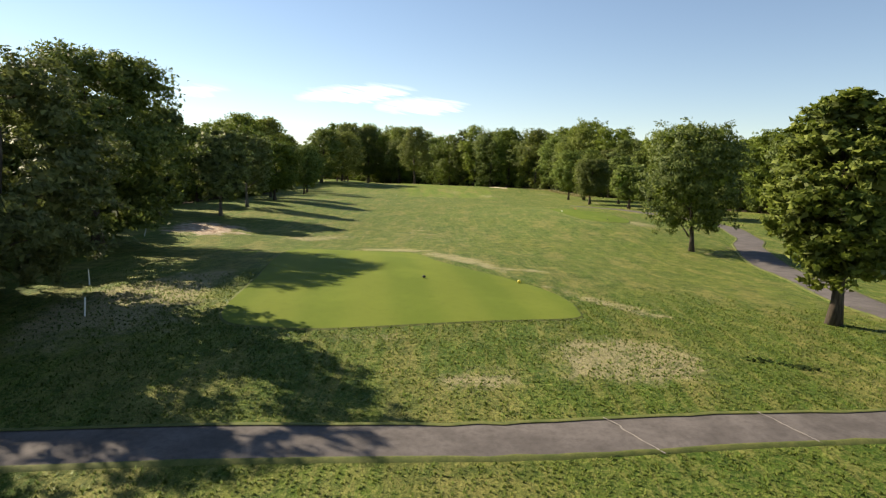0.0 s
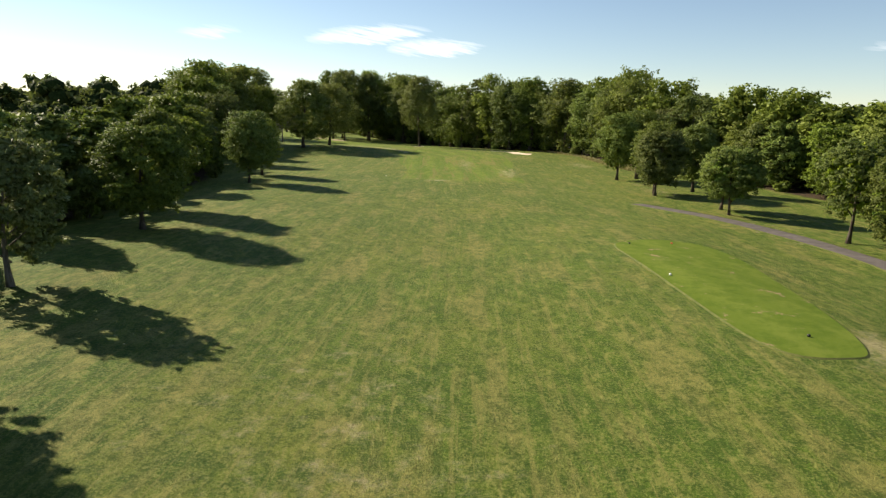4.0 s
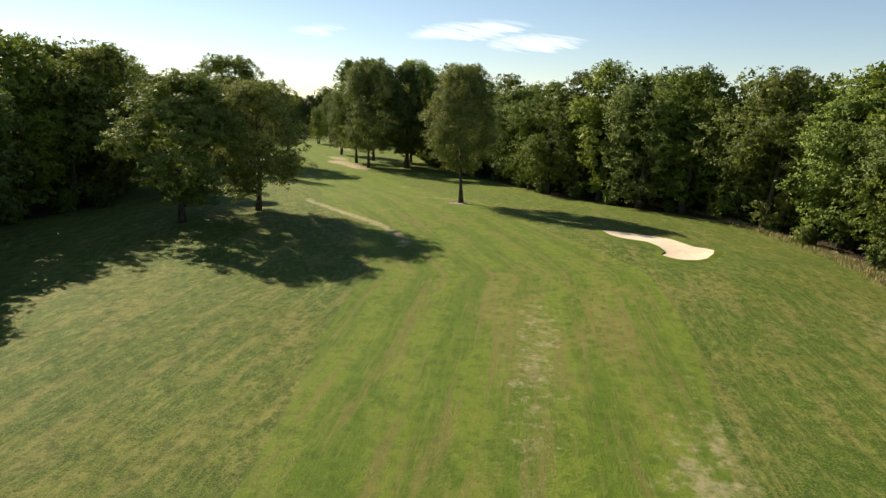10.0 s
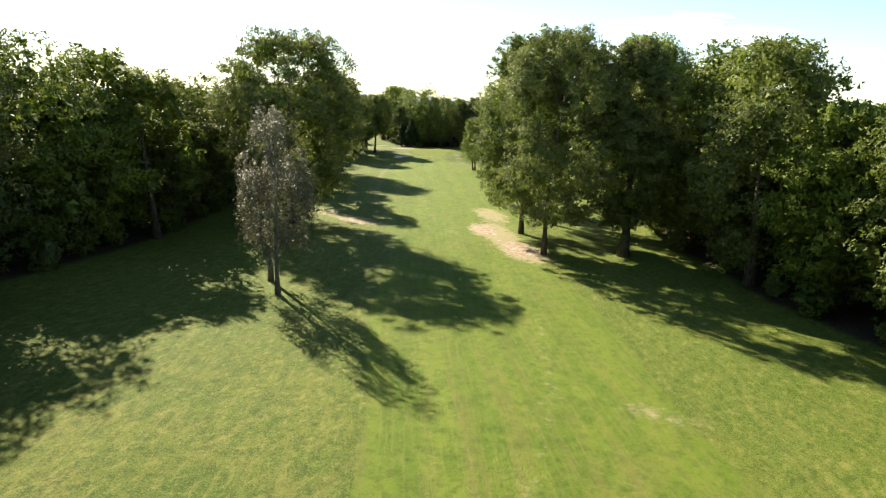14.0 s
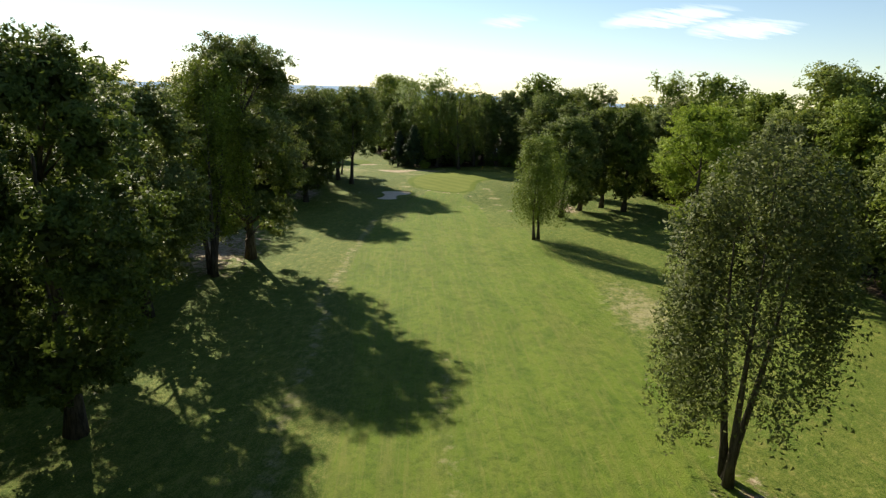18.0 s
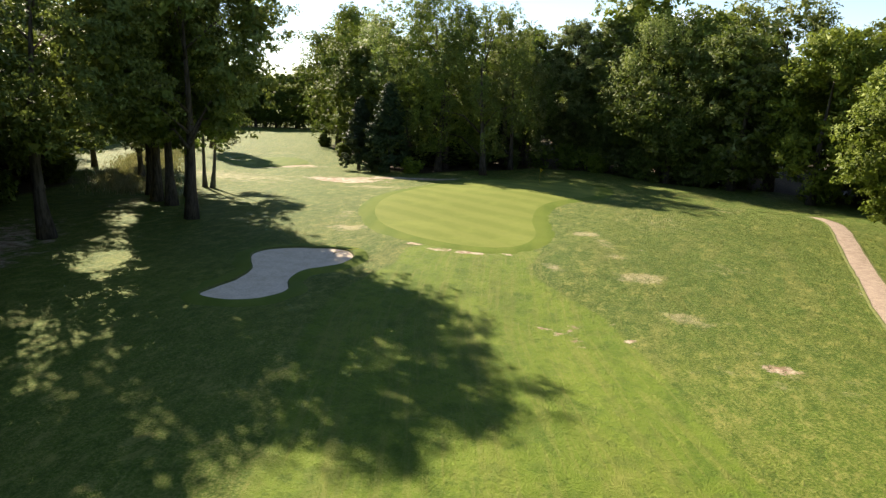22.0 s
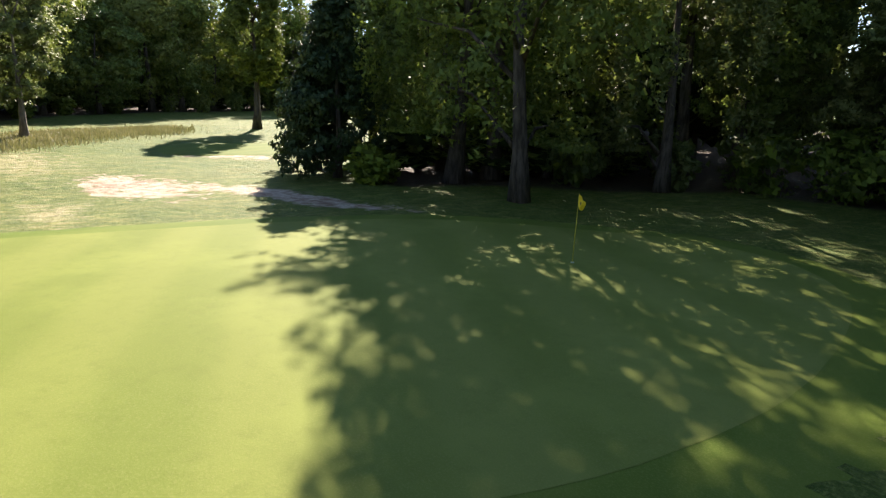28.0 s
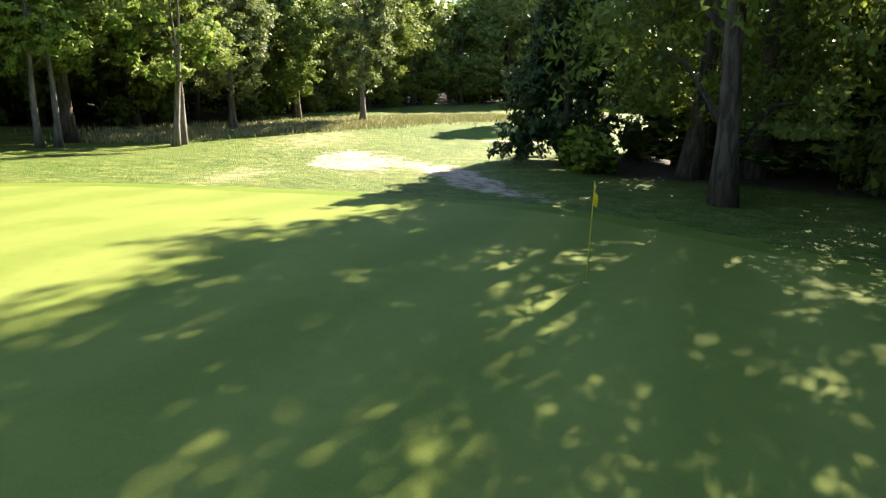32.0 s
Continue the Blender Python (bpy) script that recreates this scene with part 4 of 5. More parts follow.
bunker_2, line = draped("bunker_2", ((-146.0, 447.2), (-146.5, 448.9), (-146.6, 450.5), (-147.2, 452.4), (-149.2, 454.4), (-149.7, 456.6), (-148.3, 458.4), (-145.6, 459.4), (-143.8, 458.2),
                                     (-143.5, 456.2), (-144.3, 454.4), (-144.3, 452.4), (-142.9, 450.5), (-142.9, 448.6), (-144.1, 447.3)), 0.6, 0.06, SAND,
                        "shaded kidney-shaped greenside bunker of grey-beige sand", "bunker", 0.1, 0.0)
skirted(turning(line), ((-0.03, 0.05), (0.05, 0.17)), EARTH_EDGE, "cut_face", bunker_2, "earthy cut face of the lip")
skirted(turning(line), ((0.05, 0.17), (0.3, 0.16), (1.1, -0.03)), FRINGE, "turf_lip", bunker_2, "rounded lip of mown grass")
tee_3, line = draped("tee_3", ((-196.5, 500.5), (-194.5, 511), (-184.5, 505), (-189, 496)), 1.2, 0.05, FRINGE, "small mown tee of the next hole", "tee", 0.2, 0.08)


def path_strip(name, points, width, material, label):
    line = smooth_line(points, False, 8)
    verts, faces = [], []
    for k, p in enumerate(line):
        d = line[min(k + 1, len(line) - 1)] - line[max(k - 1, 0)]
        side = Vector((d.y, -d.x)).normalized()
        for j in range(5):
            w = (j / 4 - 0.5) * (width + 0.16 * noise.noise((p.x * 0.6, p.y * 0.6, 5.0)))
            q = p + side * w
            verts.append((q.x, q.y, land_at(q.x, q.y) + 0.05 - 0.03 * abs(j - 2) / 2))
    for k in range(len(line) - 1):
        for j in range(4):
            faces.append((5 * k + j, 5 * k + j + 5, 5 * k + j + 6, 5 * k + j + 1))
    ob = thing(name, label, "path", kind="structure", me=mesh_of(name, verts, faces, True))
    ob.data.materials.append(material)
    # grass grown over its edges
    for s in (-1, 1):
        v2, f2 = [], []
        for k, p in enumerate(line):
            d = line[min(k + 1, len(line) - 1)] - line[max(k - 1, 0)]
            side = Vector((d.y, -d.x)).normalized() * s
            a = width / 2 - 0.05 - 0.10 * noise.noise((p.x * 2.1, p.y * 2.1, 2.0 + s))
            for w, z in ((a, 0.045), (a + 0.10, 0.06), (width / 2 + 0.16, -0.02)):
                q = p + side * w
                v2.append((q.x, q.y, land_at(q.x, q.y) + z))
        for k in range(len(line) - 1):
            for j in range(2):
                q = (3 * k + j, 3 * k + j + 1, 3 * k + j + 4, 3 * k + j + 3)
                f2.append(q if s > 0 else q[::-1])
        part("grass_verge", mesh_of("grass_verge", v2, f2, True), EARTH_EDGE, ob, "dry grass edge grown over the tarmac")
    return ob, line


path_1, path_line = path_strip("path_1", ((-90, 2), (-40, 9), (-20, 11.4), (-9, 12.3), (0.3, 13.1), (4.2, 13.6), (9.6, 14.5), (13, 15.4), (17, 17.4), (22, 22)), 1.5, ASPHALT,
                               "narrow worn asphalt buggy path crossing the grass")
path_2, line = path_strip("path_2", ((27, 131), (30, 125.5), (33, 119.5), (36, 112), (38, 104), (38, 94), (36.4, 80), (32, 65), (27.6, 56), (24, 46), (21.9, 37), (20.2, 28),
                                     (21.5, 20), (30, 10), (50, 2)), 2.5, ASPHALT, "narrow asphalt buggy path curving past the trees")


path_3, line = path_strip("path_3", ((-114.6, 498), (-113.6, 493), (-113.2, 483), (-112.9, 474), (-113.0, 466), (-112.6, 459)), 1.5, GRAVEL,
                          "pinkish gravel track between the trees and the rough")

# ---- woods ----
BACK = []


def back_wood(spots):
    """The trees behind the wood's edge, too many to count: one sheet of trunks and one of leaves."""
    ob = thing("back_wood", "dense summer trees behind the wood's edge", "woods", kind="stuff")
    stems, places, normals = [], [], []
    for x, y, h, w in spots:
        trunk, _, crown, inner, H, W = tree_meshes(FOREST_BACK, h, w)
        a = math.sin(x * 12.9 + y * 78.2) * 50
        c, s = math.cos(a), math.sin(a)
        turned = np.array(((c, s, 0), (-s, c, 0), (0, 0, 1)))
        size, foot = np.array((w / W, w / W, h / H)), np.array((x, y, land_at(x, y)))
        for me in (trunk, crown, inner):
            co = np.empty(len(me.vertices) * 3, np.float32)
            me.vertices.foreach_get("co", co)
            co = co.reshape(-1, 3) * size @ turned + foot
            if me is trunk:
                stems.append(([Vector(p) for p in co.tolist()], [tuple(p.vertices) for p in me.polygons]))
            else:
                n = np.empty(len(me.vertices) * 3, np.float32)
                me.attributes["custom_normal"].data.foreach_get("vector", n)
                places.append(co)
                normals.append(n.reshape(-1, 3) @ turned)
    tagged(part("trunks", mesh_of("trunks", *joined(stems), smooth=True), BARK, ob), kind="stuff")
    tagged(part("leaves", leaf_mesh("leaves", np.concatenate(places), np.concatenate(normals), LEAF_OAK), None, ob), kind="stuff")


def belt(line, sign, row, gap, kinds, height_at, seed, first=0.0, last=1e9, group="", wide=(0.66, 0.95)):
    rng, done, s_next = random.Random(seed), 0.0, first
    for (ax, ay), (bx, by) in zip(line, line[1:]):
        length = math.hypot(bx - ax, by - ay)
        ux, uy = (bx - ax) / length, (by - ay) / length
        while s_next < done + length and s_next < last:
            s = s_next - done
            off = row + rng.uniform(-2.2, 2.2)
            x, y = ax + ux * s + uy * off * sign, ay + uy * s - ux * off * sign
            h = height_at(x, y) * rng.uniform(0.72, 1.2)
            airy = -195 < x < -150 and y > 494
            kind = FOREST_OPEN if airy else rng.choice(kinds)
            deep = float(past_edge(line, np.float64(x), np.float64(y), sign))
            if deep > row * 0.45 and not (airy and row < 5):
                w, label = min(h * rng.uniform(*wide), 18), rng.choice(WOOD_LABELS)
                if kind is FOREST_BACK:
                    BACK.append((x, y, h, w))
                else:
                    plant(kind, x, y, h, w, label, group)
            s_next += gap * rng.uniform(0.75, 1.3)
        done += length


def deep_rows(line, sign, height_at, seed):
    """The inner wood, which nobody could count: one sheet of crowns, trunks and leaves."""
    rng = random.Random(seed + 70)
    trunk, _, crown, inner, H, W = tree_meshes(DEEP, 20, 12.5)
    sources = []
    for me in (trunk, inner, crown):
        co = np.empty(len(me.vertices) * 3, np.float32)
        me.vertices.foreach_get("co", co)
        sources.append((co.reshape(-1, 3), [tuple(p.vertices) for p in me.polygons]))
    spots = []
    for row, gap in ((9, 4.5), (17, 9), (20, 5.5), (27, 11), (40, 13), (56, 16), (76, 20)):
        done, s_next = 0.0, 10.0
        for (ax, ay), (bx, by) in zip(line, line[1:]):
            length = math.hypot(bx - ax, by - ay)
            ux, uy = (bx - ax) / length, (by - ay) / length
            while s_next < done + length:
                s, off = s_next - done, row + rng.uniform(-3.5, 3.5)
                x, y = ax + ux * s + uy * off * sign, ay + uy * s - ux * off * sign
                if float(past_edge(line, np.float64(x), np.float64(y), sign)) > row * 0.55 and max(
                        float(past_edge(EDGE_LEFT, np.float64(x), np.float64(y), -1)), float(past_edge(EDGE_RIGHT, np.float64(x), np.float64(y), 1))) > row * 0.55:
                    h = rng.uniform(2.5, 4.5) if row in (9, 20) else height_at(x, y) * rng.uniform(0.72, 0.9)
                    if row == 17 and x < -150 and y > 498:
                        h = 11.0
                    spots.append((x, y, land_at(x, y), h / H, min(14, h * rng.uniform(*((1.1, 1.6) if h < 7 else (0.55, 0.75)))) / W, rng.uniform(0, 6.283)))
                s_next += gap * rng.uniform(0.75, 1.3)
            done += length
    ob = thing("deep_wood", "dense inner woodland of summer broadleaf trees", "woods", kind="stuff")
    for (co, faces), name, mat in zip(sources, ("trunks", "inner_crowns", "leaves"), (BARK, CORE_SHADE_AND_EARTH, LEAF_OAK)):
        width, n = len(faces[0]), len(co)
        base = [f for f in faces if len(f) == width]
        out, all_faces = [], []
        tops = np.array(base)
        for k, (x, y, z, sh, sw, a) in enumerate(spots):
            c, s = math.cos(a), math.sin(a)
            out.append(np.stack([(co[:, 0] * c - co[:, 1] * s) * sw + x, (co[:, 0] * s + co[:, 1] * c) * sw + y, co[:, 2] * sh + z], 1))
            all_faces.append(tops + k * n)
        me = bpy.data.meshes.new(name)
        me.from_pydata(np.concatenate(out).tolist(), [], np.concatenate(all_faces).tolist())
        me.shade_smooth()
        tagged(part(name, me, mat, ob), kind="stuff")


WOOD_LABELS = ("tall leafy tree at the wood's dark edge", "dense broadleaf forest tree in full summer leaf", "green woodland tree among its neighbours")


def left_height(x, y):
    return 11.0 + 3.5 * ease(140, 200, y) + 8.5 * ease(200, 225, y) - 1.0 * ease(285, 325, y) - 0.5 * ease(425, 465, y)


def right_height(x, y):
    return 14.0 + 4.0 * ease(140, 190, y) + 6.5 * ease(195, 225, y) + 3.5 * ease(315, 345, y) - 2.5 * ease(400, 430, y)


for side, line, sign, height, seed in (("left", EDGE_LEFT, -1, left_height, 3), ("right", EDGE_RIGHT, 1, right_height, 4)):
    belt(line, sign, 4.0, 8.8, (FOREST_A, FOREST_B, FOREST_A, FOREST_C), height, seed, 30, group=f"wood on the {'near' if side == 'left' else 'far'} side of the hole")
    belt(line, sign, 10.0, 9.0, (FOREST_BACK,), height, seed + 10, 30, group=f"wood on the {'near' if side == 'left' else 'far'} side of the hole")
    deep_rows(line, sign, height, seed)


def bushes(line, sign, gap, seed, first, last, tall):
    rng, done, s_next = random.Random(seed), 0.0, first
    for (ax, ay), (bx, by) in zip(line, line[1:]):
        length = math.hypot(bx - ax, by - ay)
        ux, uy = (bx - ax) / length, (by - ay) / length
        while s_next < done + length and s_next < last:
            s, off = s_next - done, rng.uniform(0.5, 4.0)
            h = rng.uniform(*tall)
            plant(rng.choice((BUSH, BUSH_B)), ax + ux * s + uy * off * sign, ay + uy * s - ux * off * sign, h, h * rng.uniform(0.9, 1.4),
                  "leafy shrub under the trees at the wood's edge", "undergrowth", "shrub")
            s_next += gap * rng.uniform(0.6, 1.5)
        done += length


for x, y, h in ((-114, 511, 21), (-105, 503, 20), (-99, 493, 19), (-123, 517, 22)):
    plant(FOREST_A, x, y, h, h * 0.62, "leafy forest tree closing the corner behind the track", "wood on the far side of the hole")
END = "trees at the end of the next hole"
for k in range(13):
    x, y = -290 + 5.0 * k, 552 + 3.6 * k
    plant((FOREST_A, FOREST_C)[k % 2], x, y, 15 + 2.5 * math.sin(k * 2.3), 9.5, "leafy tree closing the far end of the next hole", END)
    BACK.append((x - 3, y + 8, 18 + 2.0 * math.sin(k * 1.7), 11))
    for d in (0.5, 3.0):
        plant(BUSH, x + d, y + 2.5 + d * 0.7, 4.2, 6.5, "leafy shrub under the far trees", "undergrowth", "shrub")
back_wood(BACK)
bushes(EDGE_LEFT, -1, 8.0, 50, 30, 760, (2.0, 4.0))
bushes(EDGE_RIGHT, 1, 9.0, 51, 120, 720, (2.0, 4.5))

for x, y, h in ((-152, 525, 4.5), (-148, 528, 5.0), (-143, 527, 4.5), (-138, 524, 5.0), (-133, 520, 4.5), (-128, 520, 5.0), (-123, 522, 4.5), (-146, 533, 5.5), (-139, 530, 5.5), (-131, 527, 5.5), (-124, 527, 5.5)):
    plant(BUSH if x % 2 else BUSH_B, x, y, h, h * 1.5, "leafy shrub under the trees at the wood's edge", "undergrowth", "shrub")

# ---- single trees beside the tees ----
ROW = "row of trees along the path"
plant(LIME, 15.5, 24.3, 9.2, 6.0, "leafy lime tree with a straight dark trunk by the path", ROW)
plant(LIME_B, 20.1, 50.8, 10.4, 9.0, "broad dense lime tree with a skirted crown on dry soil", ROW)
plant(LIME_B, 42.0, 99.0, 9.7, 7.0, "round leafy tree beside the path", ROW)
plant(MAPLE, 41.2, 105.0, 10.6, 7.4, "round leafy tree beside the path", ROW)
plant(MAPLE, 36.4, 122.4, 8.7, 7.8, "bright green young maple by the path's end", ROW)
plant(LIME, 37.8, 128.2, 8.8, 7.4, "round leafy tree beside the path", ROW)
plant(LIME_B, 33.6, 143.5, 10.6, 8.4, "dense lime tree with a short trunk", ROW)
plant(LIME, 34.4, 147.4, 12.0, 9.0, "dense lime tree with a short trunk", ROW)
plant(LIME_B, 42.0, 151.0, 11.5, 7.6, "dense lime tree with a short trunk", ROW)
plant(LIME, 33.6, 171.0, 13.6, 10.0, "large dark lime tree casting shade on bare soil", ROW)
plant(LIME_B, 38.9, 174.5, 14.2, 10.6, "large dark lime tree casting shade on bare soil", ROW)
NEAR_SIDE = "trees along the rough"
plant(WILLOW, -16.5, 21.5, 9.0, 10.5, "big bushy willow with silvery green leaves", NEAR_SIDE)
plant(THICK, -21.0, 37.0, 11.8, 13.4, "tall dense dark green tree beside the tee", NEAR_SIDE)
plant(SILVER, -27.0, 26.0, 14.0, 7.0, "tall airy silver-leaved tree against the sky", NEAR_SIDE)
# Unseen extra willow, added to close the gap in the shade over the path.
plant(WILLOW, -22.0, 12.0, 8.6, 8.5, "big bushy willow with silvery green leaves", NEAR_SIDE)
plant(WILLOW, -19.0, 12.0, 9.5, 10.5, "big bushy willow with silvery green leaves", NEAR_SIDE)
plant(OAK, -27.6, 60.5, 10.4, 6.5, "leafy tree shading bare reddish soil", NEAR_SIDE)
plant(SILVER, -22.6, 63.2, 8.7, 5.6, "small grey-leaved tree at the rough's edge", NEAR_SIDE)
plant(SILVER, -23.6, 75.0, 8.8, 6.4, "small grey-leaved tree at the rough's edge", NEAR_SIDE)
plant(LIME_B, -25.2, 93.2, 8.8, 7.6, "round leafy tree at the rough's edge", NEAR_SIDE)
plant(LIME, -29.0, 104.0, 10.2, 7.2, "round leafy tree at the rough's edge", NEAR_SIDE)
plant(LIME, -30.4, 136.6, 11.0, 8.8, "round leafy tree at the rough's edge", NEAR_SIDE)
plant(LIME_B, -33.5, 150.8, 9.8, 7.8, "round leafy tree at the rough's edge", NEAR_SIDE)
plant(LIME_B, -42.8, 174.0, 11.3, 10.0, "spreading leafy tree with a short trunk", NEAR_SIDE)
plant(OAK, -50.5, 194.3, 10.0, 11.0, "spreading leafy tree with a short trunk", NEAR_SIDE)

# ---- trees at the bend ----
BEND = "trees at the bend of the hole"
lone = plant(ELM, -12.9, 260.8, 24.0, 15.0, "tall lone elm with an airy crown standing on the fairway's edge", BEND)
plant(DARK_OAK, -38.8, 235.8, 18.6, 15.5, "big dark oak with drooping lower boughs", BEND)
plant(OAK_B, -44.0, 226.0, 19.5, 17.5, "big dark oak with drooping lower boughs", BEND)
plant(OAK_B, -66.0, 256.0, 19.5, 15.0, "tall dark oak at the wood's edge", BEND)
plant(WITHERED, -70.5, 298.0, 20.0, 9.4, "half-dead birch with sparse grey twigs", BEND)
plant(WITHERED, -75.0, 301.5, 20.6, 7.5, "half-dead birch with sparse grey twigs", BEND)
plant(TALL_OAK, -94.5, 328.5, 31.0, 26.0, "very tall round-topped oak over the fairway", BEND)
plant(BEECH, -51.2, 334.2, 32.0, 20.0, "tall beech with a clear grey trunk on bare sandy soil", BEND)
plant(BEECH, -59.8, 345.5, 32.0, 18.0, "tall beech with a clear grey trunk on bare sandy soil", BEND)
plant(BEECH, -44.0, 358.0, 33.5, 18.0, "tall beech with a clear grey trunk on bare sandy soil", BEND)
plant(BEECH, -56.6, 357.0, 32.0, 16.0, "tall beech with a clear grey trunk on bare sandy soil", BEND)
plant(OAK_B, -42.0, 340.0, 31.0, 16.0, "tall dark oak behind the beeches", BEND)

# ---- trees along the last stretch ----
LAST = "trees along the last stretch"
plant(BIRCH_B, -74.8, 375.0, 20.5, 11.0, "three-stemmed weeping birch on sandy ground", LAST)
plant(BIRCH, -105.2, 430.4, 16.6, 10.4, "two-stemmed weeping birch on the open rough", LAST)
plant(OAK, -132.8, 395.8, 27.4, 17.0, "tall dark tree leaning over the rough", LAST)
plant(BIRCH_B, -131.0, 388.5, 25.0, 11.0, "tall weeping birch at the wood's edge", LAST)
plant(OAK_B, -126.0, 375.0, 22.0, 15.0, "tall dark tree leaning over the rough", LAST)
plant(OAK_B, -112.1, 358.7, 24.5, 15.0, "tall dark tree leaning over the rough", LAST)
plant(OAK_B, -154.8, 434.2, 21.5, 19.0, "dense dark tree with a short trunk", LAST)
plant(THICK, -165.5, 440.3, 19.6, 9.5, "dense dark tree with a short trunk", LAST)
plant(OAK_HIGH, -164.5, 451.0, 22.5, 16.5, "tall dark oak beside the greenside bunker", LAST)
plant(OAK_HIGH, -161.6, 461.0, 23.0, 16.5, "tall dark oak beside the greenside bunker", LAST)
plant(OAK_HIGH, -168.0, 464.6, 22.0, 14.0, "tall dark oak beside the greenside bunker", LAST)
plant(OAK_HIGH, -171.6, 465.3, 21.2, 11.0, "tall dark oak beside the greenside bunker", LAST)
plant(OAK_HIGH, -177.0, 469.0, 20.0, 8.5, "tall dark oak beside the greenside bunker", LAST)
plant(TWIN, -172.9, 470.2, 16.0, 10.0, "bright sunlit maple with twin trunks", LAST)
plant(THICK, -106.5, 462.6, 20.1, 10.0, "dark broadleaf tree with a bare lower trunk", LAST)
plant(OAK_B, -103.9, 468.6, 20.7, 10.0, "dark broadleaf tree with a bare lower trunk", LAST)
plant(OAK_B, -99.0, 466.6, 20.8, 11.0, "dark broadleaf tree with a bare lower trunk", LAST)
plant(MAPLE, -83.3, 432.9, 22.4, 13.5, "tall sunlit tree with bright green leaves", LAST)
plant(SILVER, -73.2, 437.2, 20.4, 10.0, "tall silver-leaved tree at the wood's edge", LAST)
plant(OAK_B, -109.3, 481.2, 17.0, 12.5, "broad oak with a forked trunk by the sandy track", LAST)
plant(OAK, -107.5, 453.5, 19.0, 12.5, "broad oak with a forked trunk by the sandy track", LAST)

# ---- trees round the green ----
ROUND = "trees behind the green"
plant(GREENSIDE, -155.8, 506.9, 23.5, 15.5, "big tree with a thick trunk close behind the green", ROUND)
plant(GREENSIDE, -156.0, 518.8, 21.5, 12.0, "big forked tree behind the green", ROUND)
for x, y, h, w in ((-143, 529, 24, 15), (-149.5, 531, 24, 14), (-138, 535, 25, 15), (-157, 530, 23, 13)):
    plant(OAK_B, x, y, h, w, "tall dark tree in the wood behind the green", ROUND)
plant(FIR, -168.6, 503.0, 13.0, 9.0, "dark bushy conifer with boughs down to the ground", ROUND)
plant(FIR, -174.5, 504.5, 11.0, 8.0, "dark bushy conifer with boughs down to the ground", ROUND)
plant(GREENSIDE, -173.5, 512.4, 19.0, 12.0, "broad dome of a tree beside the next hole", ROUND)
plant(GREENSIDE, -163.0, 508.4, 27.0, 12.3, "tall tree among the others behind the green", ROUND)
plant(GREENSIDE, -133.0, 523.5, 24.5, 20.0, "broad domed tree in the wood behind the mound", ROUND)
plant(OAK_B, -180.0, 511.5, 19.0, 10.0, "dense tree beside the next hole", ROUND)
plant(TWIN, -177.0, 477.0, 15.0, 10.5, "bright sunlit maple with a forked trunk", ROUND, turn=radians(119))
plant(SILVER, -188.2, 477.2, 14.5, 8.5, "pale-leaved tree beside the sunlit maple", ROUND)
plant(OAK_B, -201.3, 479.5, 18.5, 9.5, "tall slender tree before the dark wood", ROUND)
plant(OAK_HIGH, -214.5, 513.0, 20.0, 8.5, "slender tree standing alone beside the next hole", ROUND)
plant(SILVER, -200.0, 487.0, 15.0, 7.5, "pale tree at the edge of the long grass", ROUND)


# ---- things on the course ----
def flag():
    x, y = -144.5, 499.6
    z = land_at(x, y) + 0.05
    ob = thing("flagstick", "yellow pin with a limp yellow flag in the green's hole", "flag", at=Matrix.Translation((x, y, z)))
    v, f = tube([(0, 0, -0.12), (0, 0, 0.7), (0.01, 0, 1.5), (0.012, 0, 2.12)], [0.011, 0.0105, 0.009, 0.008], 10)
    part("pole", mesh_of("pole", v, f, True), YELLOW_PAINT, ob)
    verts, faces = [], []
    for i in range(9):
        for j in range(11):
            u, w = i / 8, j / 10
            verts.append((0.012 + 0.27 * u * (0.5 + 0.5 * math.sin(1.2 + 2.2 * w)) + 0.01 * math.sin(9 * w), 0.05 * math.sin(6.5 * u + 1.4 * w) * u, 2.10 - 0.36 * w - 0.20 * u * (1 - 0.3 * w)))
    for i in range(8):
        for j in range(10):
            faces.append((i * 11 + j, i * 11 + j + 1, i * 11 + j + 12, i * 11 + j + 11))
    cloth = part("flag_cloth", mesh_of("flag_cloth", verts, faces, True), YELLOW, ob, "limp yellow cloth with a small dark emblem")
    emblem = [(a[0] + 0.0, a[1] - 0.004, a[2]) for a in (verts[3 * 11 + 4], verts[5 * 11 + 4], verts[5 * 11 + 6], verts[3 * 11 + 6])]
    part("emblem", mesh_of("emblem", emblem, [(0, 1, 2, 3)]), BLACK, cloth)
    v, f = tube([(0, 0, -0.10), (0, 0, 0.004)], [0.054, 0.054], 20)
    part("cup", mesh_of("cup", v, f[:-1]), WHITE_PAINT, ob, "white hole liner")


flag()


def marker(x, y, r, material, label):
    bm = bmesh.new()
    bmesh.ops.create_uvsphere(bm, u_segments=16, v_segments=10, radius=r)
    for v in bm.verts:
        v.co.z = max(v.co.z * 0.95, -r * 0.6)
    ob = thing("tee_marker", label, "tee marker", "tee markers", at=Matrix.Translation((x, y, land_at(x, y) + 0.05 + r * 0.6)))
    part("ball", bm, material, ob)
    v, f = tube([(0, 0, -r * 1.2), (0, 0, -r * 0.4)], [0.012, 0.02], 8)
    part("spike", mesh_of("spike", v, f), BLACK, ob)


